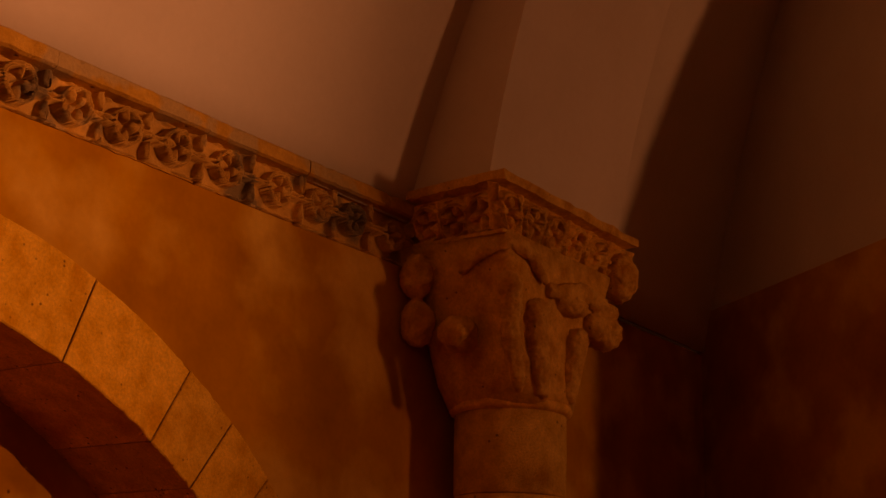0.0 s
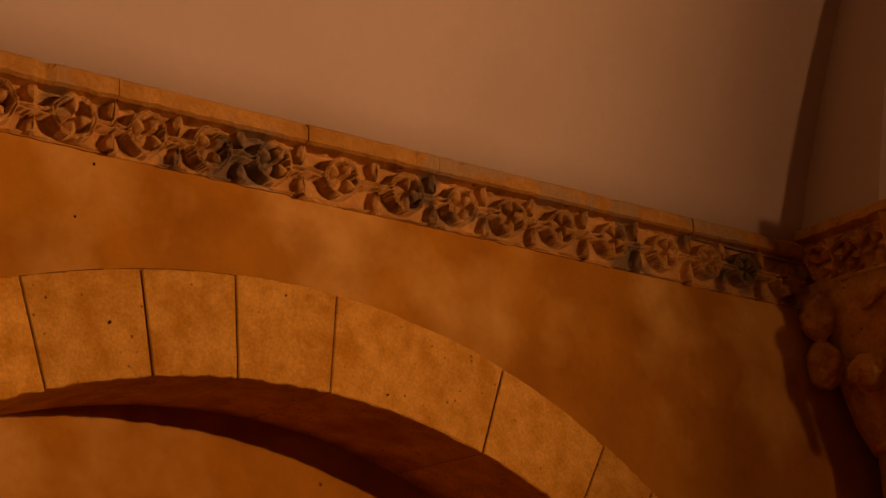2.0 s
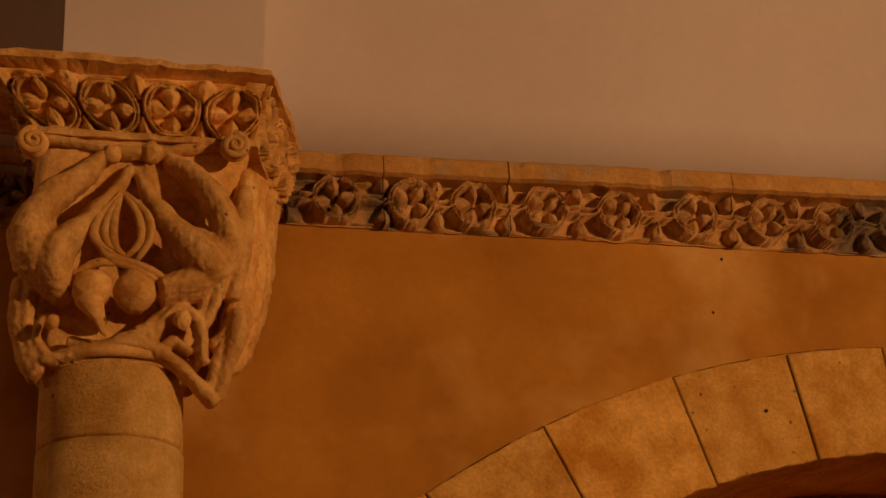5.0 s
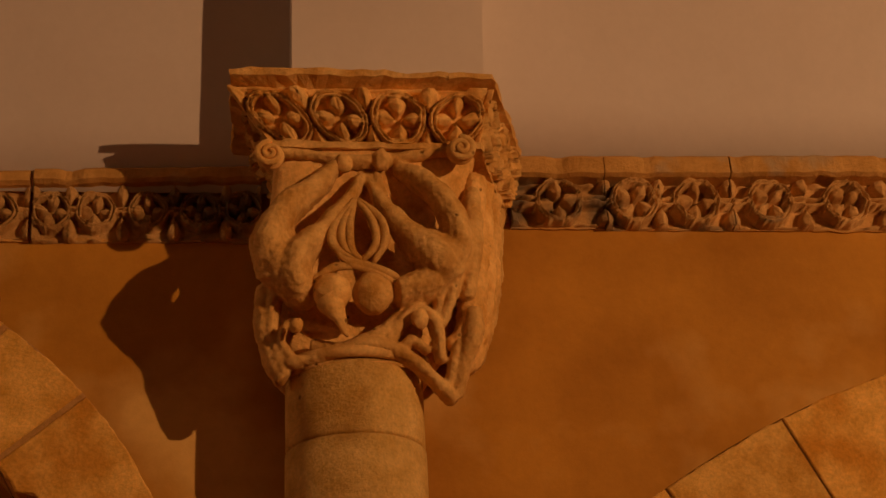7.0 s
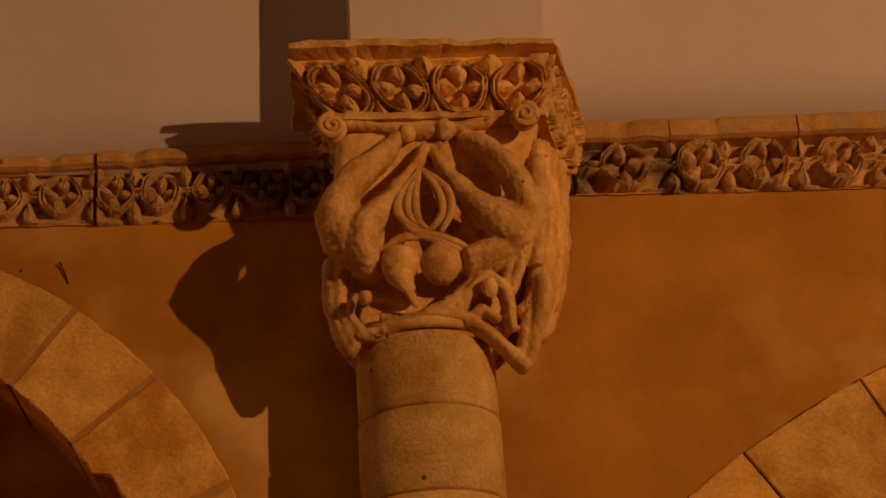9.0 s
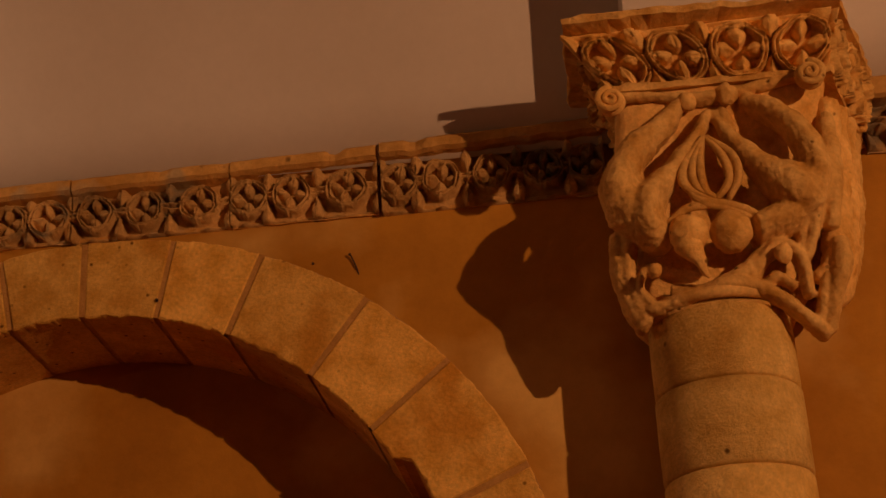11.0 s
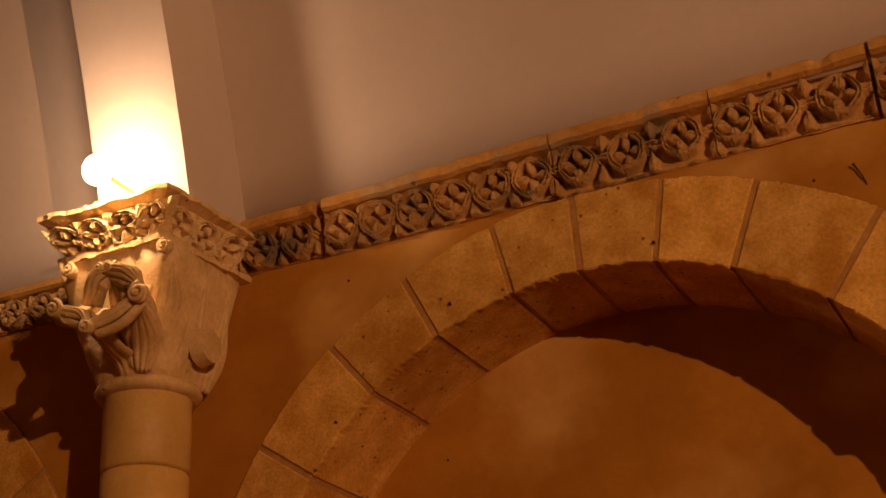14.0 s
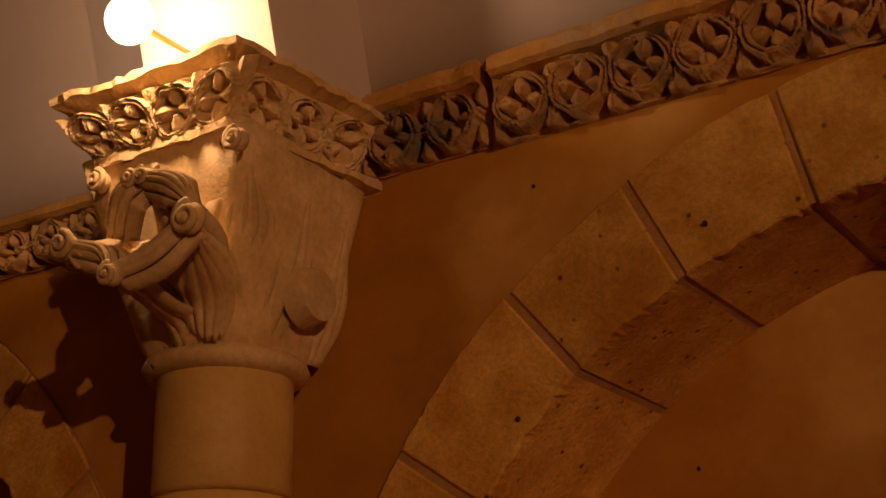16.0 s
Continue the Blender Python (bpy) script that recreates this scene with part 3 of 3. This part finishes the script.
def abacus(parent, top, low, z_top, z_lip, z_low, fronts, sides, size, seed, material):
    """Flared slab: top and low are corner lists (front left, front right, wall right, wall left)."""
    rnd = random.Random(seed)
    bm = bmesh.new()
    sunk = 0.80 * size
    mid = [tuple(Vector(a) * 0.97 + Vector(b) * 0.03) for a, b in zip(top, low)]
    inset = []
    cx = sum(p[0] for p in top) / 4
    for p in mid:
        inset.append((p[0] + (sunk if p[0] < cx else -sunk), min(p[1] + sunk, 0.0) if p[1] < -0.05 else p[1]))
    n = 24
    levels = [(z_top, top), (z_lip, mid), (z_lip - 0.012, inset), (z_low + 0.012, [(p[0] + (sunk if p[0] < cx else -sunk), p[1] + (sunk if p[1] < -0.05 else 0)) for p in low]), (z_low + 0.010, low), (z_low - 0.012, low)]
    rings = []
    for z, c in levels:
        ring = []
        for i in range(4):
            a, b = Vector((*c[i], z)), Vector((*c[(i + 1) % 4], z))
            for k in range(n):
                p = a.lerp(b, k / n)
                w = 0.008 * Vector(noise.noise_vector(p * 9)) + 0.009 * Vector(noise.noise_vector(p * 31))
                w.y = min(w.y, -p.y)
                ring.append(bm.verts.new(p + w))
        rings.append(ring)
    m = 4 * n
    for p, q in zip(rings, rings[1:]):
        for k in range(m):
            bm.faces.new((q[k], q[(k + 1) % m], p[(k + 1) % m], p[k]))
    bm.faces.new(rings[0])
    bm.faces.new(list(reversed(rings[-1])))
    slab = part("abacus", finish(bm, "abacus", material), parent, "flared abacus carved with pierced roundels")
    zc = (z_lip + z_low) / 2
    lean = math.degrees(math.atan2(abs(top[0][1] - low[0][1]), z_lip - z_low))
    half_h = round((z_lip - z_low - 0.01) / 2, 3)
    span = (top[1][0] - top[0][0] + low[1][0] - low[0][0]) / 2
    for k in range(fronts):
        f = (k + 0.5) / fronts
        x = (top[0][0] + low[0][0]) / 2 * (1 - f) + (top[1][0] + low[1][0]) / 2 * f
        y = (top[0][1] + low[0][1]) / 2 * (1 - f) + (top[1][1] + low[1][1]) / 2 * f
        me = roundel_of((2, 2, 0, 0)[k % 4], size, round(span / fronts / 2, 3), half_h, material.name, k % 3, False)
        wide, tight = top[1][0] - top[0][0], low[1][0] - low[0][0] - 0.02
        me = flared(me, (f - 0.5) * span, (wide - tight) / (wide + tight), half_h, (top[0][0] + top[1][0] - low[0][0] - low[1][0]) / 4)
        part("rosette", me, slab, m=pose(x, y + sunk * 0.95, zc, lean, 0, 0))
    for sgn, a, b in ((1, 1, 2), (-1, 0, 3)):
        pa = Vector(((top[a][0] + low[a][0]) / 2, (top[a][1] + low[a][1]) / 2, 0))
        pb = Vector(((top[b][0] + low[b][0]) / 2, -0.08, 0))
        pa = pa + (pb - pa).normalized() * sunk * 0.9
        d = pb - pa
        turn = math.degrees(math.atan2(d.y, d.x)) if sgn > 0 else math.degrees(math.atan2(-d.y, -d.x))
        lean_x = math.degrees(math.atan2(abs(top[a][0] - low[a][0]), z_lip - z_low))
        for k in range(sides):
            p = pa.lerp(pb, (k + 0.5) / sides) - Vector((sgn * sunk * 0.95, 0, 0))
            me = roundel_of((0, 2, 1)[k % 3], size, round(d.length / sides / 2, 3), half_h, material.name, k % 3, False)
            wide, tight = abs(top[a][1]), abs(low[a][1]) - 0.02
            me = flared(me, -sgn * (1 - (k + 0.5) / sides) * d.length, (wide - tight) / (wide + tight), half_h)
            part("rosette", me, slab, m=pose(p.x, p.y, zc, 0, 0, turn) @ pose(0, 0, 0, lean_x, 0, 0))
    return slab


def weather(ob, voxel, chips):
    """Grow the pieces of a carving together and chip its surface."""
    fuse = ob.modifiers.new("fuse", "REMESH")
    fuse.mode, fuse.voxel_size, fuse.use_smooth_shade = "VOXEL", voxel, True
    ease = ob.modifiers.new("ease", "SMOOTH")
    ease.factor, ease.iterations = 0.5, 3
    for name, size, strength in (("worn", 0.07, chips), ("chipped", 0.018, chips * 0.5)):
        tex = bpy.data.textures.get(name) or bpy.data.textures.new(name, "CLOUDS")
        tex.noise_scale, tex.noise_depth = size, 3
        push = ob.modifiers.new(name, "DISPLACE")
        push.texture, push.strength, push.mid_level, push.texture_coords = tex, strength, 0.5, "LOCAL"


# the middle capital, with interlaced limbs round a palmette
def at(px, py, y=-0.5):
    """Front face plan of the middle capital, in hundredths of its grid."""
    return Vector((-2.375 + (px - 695) * 0.0018, y, 3.873 - (py - 240) * 0.00192))


cap = tagged(new("carved_capital"), "pale limestone capital carved with limbs, palmette and knobs", "capital")
abacus(cap, [(-2.805, -0.575), (-1.965, -0.575), (-1.765, 0.0), (-2.80, 0.0)], [(-2.67, -0.50), (-2.01, -0.50), (-1.84, 0.0), (-2.62, 0.0)], 4.115, 4.094, 3.885, 4, 3, 0.085, 7, CARVED)
bm = bmesh.new()
loft(bm, [(3.165, 0.215, -0.46, -0.03, 0.1, -2.41), (3.24, 0.25, -0.36, -0.0, 0.4, -2.41), (3.34, 0.295, -0.34, -0.0, 0.6, -2.39), (3.45, 0.31, -0.34, 0.0, 0.8, -2.38), (3.66, 0.325, -0.38, 0.0, 0.9, -2.365), (3.78, 0.315, -0.45, 0.0, 1.2, -2.355), (3.90, 0.325, -0.49, 0.0, 1.5, -2.335)])
me = finish(bm, "bell", CARVED, True)
part("bell", me, cap)
bm = bmesh.new()
add_rim = [(-2.415 + 0.222 * math.cos(a), -0.25 + 0.222 * math.sin(a), 3.195) for a in np.linspace(math.pi * 0.98, math.pi * 2.02, 22)]
tube(bm, add_rim, [0.02] * 22, 8, 1.0, Vector((0, 0, 1)))
part("rim", finish(bm, "rim", CARVED, True), cap)
for px, py, flip in ((528, 270, 1), (858, 256, -1)):
    bm = bmesh.new()
    spiral(bm, at(px, py, -0.555), 0.042, 2.0, 0.013, "y", flip, 0.012)
    ball(bm, at(px, py, -0.535), (0.045, 0.03, 0.045), 12, 8)
    part("volute", finish(bm, "volute", CARVED, True), cap)
SWEEPS = [
    ([(650, 262, -.50), (608, 310, -.52), (556, 360, -.54), (527, 415, -.53), (530, 465, -.49)], (13, 20, 27, 33, 24), 0.75),
    ([(688, 285, -.50), (655, 345, -.52), (612, 398, -.54), (570, 445, -.53), (575, 488, -.50), (600, 500, -.50)], (8, 14, 18, 32, 30, 20), 0.8),
    ([(640, 275, -.49), (630, 300, -.50), (612, 322, -.51)], (7, 8, 6), 0.9),
    ([(697, 285, -.50), (724, 345, -.52), (768, 405, -.53), (808, 440, -.53), (832, 466, -.50)], (8, 14, 27, 42, 30), 0.6),
    ([(538, 392, -.50), (545, 440, -.51), (572, 478, -.49), (598, 486, -.49)], (32, 44, 34, 22), 0.6),
    ([(520, 470, -.43), (516, 520, -.42), (528, 580, -.40), (548, 622, -.40)], (14, 16, 15, 13), 0.8),
    ([(600, 575, -.44), (655, 585, -.46), (715, 560, -.46), (752, 520, -.46)], (14, 16, 17, 12), 0.8),
    ([(818, 470, -.48), (812, 520, -.47), (800, 560, -.45)], (13, 10, 7), 0.9),
    ([(868, 322, -.42), (878, 380, -.43), (868, 450, -.44), (858, 490, -.44)], (14, 20, 22, 16), 0.8),
    ([(750, 270, -.49), (800, 305, -.52), (836, 360, -.53), (846, 415, -.53), (826, 462, -.51)], (15, 21, 24, 26, 26), 0.75),
    ([(712, 280, -.49), (716, 300, -.50), (728, 318, -.49)], (8, 10, 6), 0.9),
    ([(846, 415, -.50), (838, 480, -.50), (818, 545, -.48)], (16, 11, 7), 0.9),
    ([(738, 497, -.50), (790, 484, -.49), (830, 470, -.46)], (25, 27, 22), 0.9),
    ([(884, 300, -.44), (874, 400, -.47), (862, 500, -.46)], (16, 24, 17), 0.8),
    ([(872, 515, -.46), (868, 560, -.45), (850, 610, -.42), (842, 650, -.40)], (15, 19, 14, 12), 0.8),
    ([(850, 540, -.44), (838, 590, -.44), (828, 630, -.42)], (9, 10, 9), 0.8),
    ([(538, 480, -.45), (530, 540, -.42), (552, 615, -.40)], (14, 15, 14), 0.9),
    ([(715, 592, -.46), (738, 552, -.47), (775, 522, -.48), (806, 545, -.47), (812, 600, -.45)], (12, 12, 12, 12, 11), 0.9),
    ([(745, 585, -.46), (765, 572, -.47), (790, 585, -.46)], (9, 10, 8), 0.9),
    ([(560, 600, -.44), (620, 596, -.46), (690, 580, -.475), (760, 600, -.46), (835, 655, -.40)], (10, 12, 17, 13, 13), 0.8),
    ([(612, 590, -.45), (575, 600, -.44), (548, 570, -.44), (556, 538, -.45), (580, 535, -.46)], (9, 10, 10, 8, 6), 0.9),
    ([(515, 250, -.525), (600, 250, -.515), (690, 260, -.505), (780, 248, -.51), (850, 240, -.525)], (9, 9, 14, 9, 9), 0.7),
]
bm = bmesh.new()
for pts, radii, flat in SWEEPS:
    limb(bm, [at(p[0], p[1], p[2] + 0.035) for p in pts], [r * 0.0018 for r in radii], 14, flat * 2.1)
interlace = part("interlace", finish(bm, "interlace", CARVED, True), cap, "interlaced limbs grown together")
weather(interlace, 0.0055, 0.016)
bm = bmesh.new()
for pts in ([(672, 342), (636, 392), (634, 428), (672, 452)], [(674, 342), (650, 392), (650, 428), (674, 448)], [(676, 342), (700, 385), (704, 425), (682, 452)], [(678, 342), (714, 380), (720, 420), (700, 455)], [(671, 342), (661, 395), (664, 435), (680, 450)], [(634, 420), (652, 450), (700, 462), (738, 478), (748, 500)], [(640, 430), (660, 456), (702, 470), (732, 486), (740, 505)], [(600, 482), (635, 462), (665, 462)]):
    limb(bm, [at(x, y, -0.515 - 0.02 * math.sin((y - 340) / 40)) for x, y in pts], [0.010, 0.014, 0.014, 0.009], 8)
part("palmette", finish(bm, "palmette", CARVED, True), cap, "ridged almond palmette")
for px, py, r, tip in ((630, 505, 31, True), (698, 507, 34, False), (775, 545, 15, False), (572, 555, 11, False), (722, 262, 18, False), (655, 270, 16, False)):
    bm = bmesh.new()
    q = at(px, py, -0.515 if r > 20 else -0.495)
    ball(bm, q, (r * 0.0018, r * 0.0017, r * 0.0019), 26, 18)
    if tip:
        limb(bm, [at(626, 520, -.52), at(640, 550, -.53), at(652, 578, -.51)], [0.045, 0.022, 0.006], 10)
    me = finish(bm, "knob", CARVED, True)
    rough_up(me, 0.006, 24)
    rough_up(me, 0.004, 70)
    part("knob", me, cap)
# leaf work on the flank
for z0, z1, y, x in ((3.30, 3.70, -0.40, 0.0), (3.26, 3.74, -0.29, 0.045), (3.30, 3.76, -0.18, 0.085), (3.34, 3.78, -0.07, 0.115)):
    bm = bmesh.new()
    limb(bm, [(-2.13 + x * 0.4, y, z0 - 0.06), (-2.07 + x * 0.5, y, z0), (-2.045 + x * 0.8, y - 0.01, (z0 + z1) / 2), (-2.04 + x, y + 0.01, z1), (-2.02 + x, y, z1 + 0.12)], [0.03, 0.05, 0.058, 0.055, 0.045], 10, 0.9, 6, Vector((1, 0, 0)))
    leaf = part("leaf", finish(bm, "leaf", CARVED, True), cap)
    weather(leaf, 0.007, 0.022)


def fan_leaf(bm, base, mid, tip, width, ribs=7, up=Vector((0, -1, 0))):
    """A ribbed leaf blade that rises from base and curls over to its tip."""
    line = curve_pts([base, mid, tip], 8)
    rows = []
    for i, p in enumerate(line):
        f = i / (len(line) - 1)
        d = (line[min(i + 1, len(line) - 1)] - line[max(i - 1, 0)]).normalized()
        s = d.cross(up).normalized()
        n = s.cross(d).normalized()
        sgn = 1 if n.dot(up) > 0 else -1
        w = width * (0.45 + 0.75 * math.sin(math.pi * min(f * 0.8 + 0.1, 1)))
        w *= 1 - 0.55 * max(0, f - 0.6) / 0.4
        row = []
        for j in range(4 * ribs + 1):
            g = j / (2 * ribs) - 1
            row.append(bm.verts.new(p + s * (w * g) + sgn * n * ((0.011 if j % 4 == 2 else -0.004 if j % 4 == 0 else 0.004) - 0.05 * g * g)))
        rows.append(row)
    for p, q in zip(rows, rows[1:]):
        for j in range(len(p) - 1):
            bm.faces.new((p[j], p[j + 1], q[j + 1], q[j]))


# the lamp-lit leaf capital
leafy = tagged(new("leaf_capital"), "pale limestone capital with palm leaves and curled volutes", "capital")
abacus(leafy, [(-6.325, -0.555), (-5.762, -0.555), (-5.722, 0.0), (-6.33, 0.0)], [(-6.24, -0.49), (-5.84, -0.49), (-5.775, 0.0), (-6.27, 0.0)], 3.912, 3.897, 3.757, 4, 3, 0.060, 57, LEAFY)
bm = bmesh.new()
loft(bm, [(3.30, 0.155, -0.355, -0.04, 0.1, -6.07), (3.36, 0.168, -0.37, -0.02, 0.3, -6.07), (3.5, 0.20, -0.41, 0.0, 0.8, -6.065), (3.65, 0.225, -0.45, 0.0, 1.6, -6.06), (3.77, 0.245, -0.488, 0.0, 2.6, -6.052)])
part("bell", finish(bm, "bell", LEAFY, True), leafy)
bm = bmesh.new()
lathe(bm, [(0.15, 3.272), (0.178, 3.279), (0.190, 3.297), (0.180, 3.317), (0.15, 3.323)], 36, (-6.07, -0.20))
part("collar", finish(bm, "collar", LEAFY, True), leafy)
for base, mid, tip, w, up in (
    ((-5.975, -0.36, 3.325), (-5.925, -0.42, 3.41), (-5.835, -0.605, 3.480), 0.062, Vector((0.65, -0.75, 0))),
    ((-6.08, -0.38, 3.42), (-6.10, -0.52, 3.50), (-6.116, -0.665, 3.475), 0.038, Vector((-0.3, -0.95, 0))),
    ((-6.06, -0.36, 3.325), (-6.04, -0.44, 3.37), (-5.99, -0.645, 3.395), 0.026, Vector((0, -1, 0))),
    ((-6.03, -0.40, 3.42), (-5.99, -0.47, 3.53), (-5.95, -0.605, 3.60), 0.085, Vector((0, -1, 0))),
    ((-5.95, -0.630, 3.605), (-5.86, -0.635, 3.575), (-5.815, -0.610, 3.52), 0.034, Vector((0.3, -0.9, 0.2))),
    ((-5.95, -0.630, 3.605), (-6.0, -0.635, 3.575), (-6.045, -0.600, 3.50), 0.034, Vector((-0.3, -0.9, 0.2))),
    ((-6.116, -0.670, 3.480), (-6.03, -0.650, 3.455), (-5.99, -0.650, 3.40), 0.026, Vector((-0.2, -0.8, 0.5))),
    ((-5.99, -0.645, 3.405), (-5.905, -0.630, 3.435), (-5.81, -0.630, 3.482), 0.028, Vector((0.2, -0.8, 0.5))),
    ((-5.93, -0.23, 3.325), (-5.875, -0.22, 3.45), (-5.845, -0.21, 3.66), 0.11, Vector((1, 0, 0))),
    ((-5.93, -0.07, 3.325), (-5.875, -0.07, 3.45), (-5.845, -0.06, 3.66), 0.085, Vector((1, 0, 0))),
    ((-5.93, -0.36, 3.46), (-5.865, -0.38, 3.56), (-5.84, -0.42, 3.70), 0.07, Vector((0.9, -0.45, 0))),
):
    bm = bmesh.new()
    fan_leaf(bm, Vector(base), Vector(mid), Vector(tip), w, 6, up)
    leaf = part("leaf", finish(bm, "leaf", LEAFY, True), leafy)
    thick = leaf.modifiers.new("thickness", "SOLIDIFY")
    thick.thickness, thick.offset = 0.008, 0.0
for c, r, axis, flip in (((-5.805, -0.635, 3.482), 0.034, "y", 1), ((-6.116, -0.675, 3.475), 0.030, "y", -1), ((-5.99, -0.660, 3.393), 0.024, "y", 1), ((-5.930, -0.640, 3.60), 0.020, "y", 1), ((-5.968, -0.640, 3.60), 0.020, "y", -1), ((-5.80, -0.51, 3.70), 0.026, "y", 1), ((-6.215, -0.50, 3.705), 0.026, "y", -1)):
    bm = bmesh.new()
    spiral(bm, c, r, 1.8, r * 0.32, axis, flip, 0.012)
    ball(bm, Vector(c) + Vector((0, 0.014, 0)), (r, 0.022, r), 12, 8)
    part("volute", finish(bm, "volute", LEAFY, True), leafy)
bm = bmesh.new()
bmesh.ops.create_cone(bm, cap_ends=True, segments=28, radius1=0.072, radius2=0.060, depth=0.05, matrix=pose(-5.845, -0.18, 3.445, 0, 90, 0))
part("boss", finish(bm, "boss", LEAFY), leafy)

# the shadowed corner capital
corner = tagged(new("corner_capital"), "shadowed limestone capital with knobs and a carved abacus", "capital")
abacus(corner, [(3.80, -0.74), (5.34, -0.74), (5.30, 0.0), (3.86, 0.0)], [(3.93, -0.66), (5.16, -0.66), (5.12, 0.0), (3.95, 0.0)], 4.235, 4.185, 3.945, 6, 3, 0.10, 77, CARVED)
bm = bmesh.new()
loft(bm, [(3.07, 0.32, -0.68, -0.04, 0.1, 4.5), (3.2, 0.36, -0.67, -0.02, 0.3, 4.5), (3.5, 0.44, -0.66, 0.0, 0.8, 4.51), (3.75, 0.53, -0.68, 0.0, 1.5, 4.53), (3.95, 0.60, -0.68, 0.0, 2.2, 4.54)])
part("bell", finish(bm, "bell", CARVED, True), corner)
bm = bmesh.new()
lathe(bm, [(0.30, 3.045), (0.335, 3.055), (0.345, 3.075), (0.335, 3.10), (0.30, 3.11)], 36, (4.5, -0.36))
part("collar", finish(bm, "collar", CARVED, True), corner)
bm = bmesh.new()
for p, r in (((4.0, -0.66, 3.66), (0.07, 0.07, 0.08)), ((3.97, -0.36, 3.42), (0.11, 0.11, 0.10)), ((3.93, -0.10, 3.76), (0.08, 0.10, 0.13)), ((3.95, -0.10, 3.50), (0.08, 0.10, 0.13)), ((5.10, -0.62, 3.62), (0.13, 0.11, 0.11)), ((5.22, -0.66, 3.98), (0.13, 0.12, 0.16)), ((4.6, -0.68, 3.66), (0.14, 0.08, 0.06)), ((4.9, -0.68, 3.60), (0.13, 0.08, 0.08))):
    ball(bm, p, r, 16, 10)
for pts, r in (([(3.98, -0.36, 3.76), (3.97, -0.60, 3.88), (4.12, -0.70, 3.86), (4.30, -0.70, 3.74)], (0.03, 0.045, 0.045, 0.03)), ([(4.35, -0.69, 3.70), (4.7, -0.70, 3.76), (5.1, -0.69, 3.72)], (0.04, 0.06, 0.05)), ([(4.15, -0.63, 3.13), (4.06, -0.64, 3.4), (4.02, -0.66, 3.62)], (0.04, 0.06, 0.07)), ([(4.33, -0.66, 3.13), (4.27, -0.67, 3.4), (4.24, -0.68, 3.60)], (0.05, 0.07, 0.08)), ([(4.62, -0.66, 3.13), (4.64, -0.67, 3.35), (4.70, -0.67, 3.52)], (0.05, 0.07, 0.08))):
    limb(bm, pts, r, 12, 0.8)
carving = part("carving", finish(bm, "carving", CARVED, True), corner, "worn leaves and knobs")
weather(carving, 0.012, 0.045)


# ---- lamps ----
def floodlight(where, aim, label):
    """A small flood lamp on a bracket, with a bright glass front."""
    top = tagged(new("floodlight"), label, "lamp")
    top.matrix_basis = look(where, aim)
    bm = bmesh.new()
    box(bm, -0.09, 0.09, -0.06, 0.06, 0.005, 0.09)
    part("housing", finish(bm, "housing", METAL), top)
    bm = bmesh.new()
    box(bm, -0.08, 0.08, -0.05, 0.05, -0.004, 0.001)
    part("glass", finish(bm, "glass", GLASS), top)
    bm = bmesh.new()
    box(bm, -0.10, -0.092, -0.01, 0.01, 0.02, 0.40)
    box(bm, 0.092, 0.10, -0.01, 0.01, 0.02, 0.40)
    part("bracket", finish(bm, "bracket", METAL), top)
    return top


floodlight(FLOOD, (-3.1, 0, 4.2), "dark metal floodlight, assumed out of view, bracketed to the opposite wall")
# housing for the added east fill lamp
floodlight(EAST_FILL, (4.8, 0, 4.8), "dark metal floodlight, assumed out of view, bracketed to the opposite wall")
floodlight(SIDE, (1.5, 0, 4.2), "dark metal floodlight, assumed out of view, bracketed to the opposite wall")
bulb = tagged(new("lamp"), "small glaring globe lamp on a short arm above the leaf capital", "lamp")
bm = bmesh.new()
bmesh.ops.create_cone(bm, cap_ends=True, segments=16, radius1=0.006, radius2=0.008, depth=0.19, matrix=pose(-6.008, -0.505, 3.992, 90))
part("arm", finish(bm, "arm", BRASS), bulb, "thin brass arm")
bm = bmesh.new()
ball(bm, BULB, (0.056, 0.052, 0.058), 24, 16)
glass = part("glass_bulb", finish(bm, "glass_bulb", GLASS, True), bulb)
glass.visible_shadow = False

# iron hook left in the plaster
hook = tagged(new("iron_hook"), "thin rusty iron hook stuck in the ochre plaster", "hook")
bm = bmesh.new()
tube(bm, [(-3.545, 0.004, 3.565), (-3.555, -0.008, 3.60), (-3.57, -0.010, 3.635), (-3.575, -0.016, 3.642)], [0.003, 0.0028, 0.0028, 0.005], 6)
part("wire", finish(bm, "wire", RUST), hook)

# small dark beads added where the masonry has pin holes and dark spots
for x, y, z, r in ((-0.127, -0.018, 3.202, 0.005), (-0.203, 0, 3.795, 0.005), (-4.232, -0.018, 3.532, 0.005), (-4.964, -0.018, 3.477, 0.005), (-5.415, -0.018, 3.135, 0.005), (0.619, -0.018, 3.412, 0.004), (-0.269, 0, 3.579, 0.004), (-0.27, 0, 3.58, 0.004), (-5.366, 0, 3.66, 0.004), (-5.201, 0.42, 3.075, 0.004), (-3.702, 0, 3.625, 0.004), (1.109, -0.018, 3.065, 0.004), (3.5, -0.072, 4.273, 0.012)):
    nail = tagged(new("dark_spot_bead"), "tiny dark bead added at a dark spot in the masonry", "nail", "stubs in the masonry")
    bm = bmesh.new()
    ball(bm, (x, y, z), (r, r * 1.6, r * 1.3), 8, 6)
    part("stub", finish(bm, "stub", RUST, True), nail)
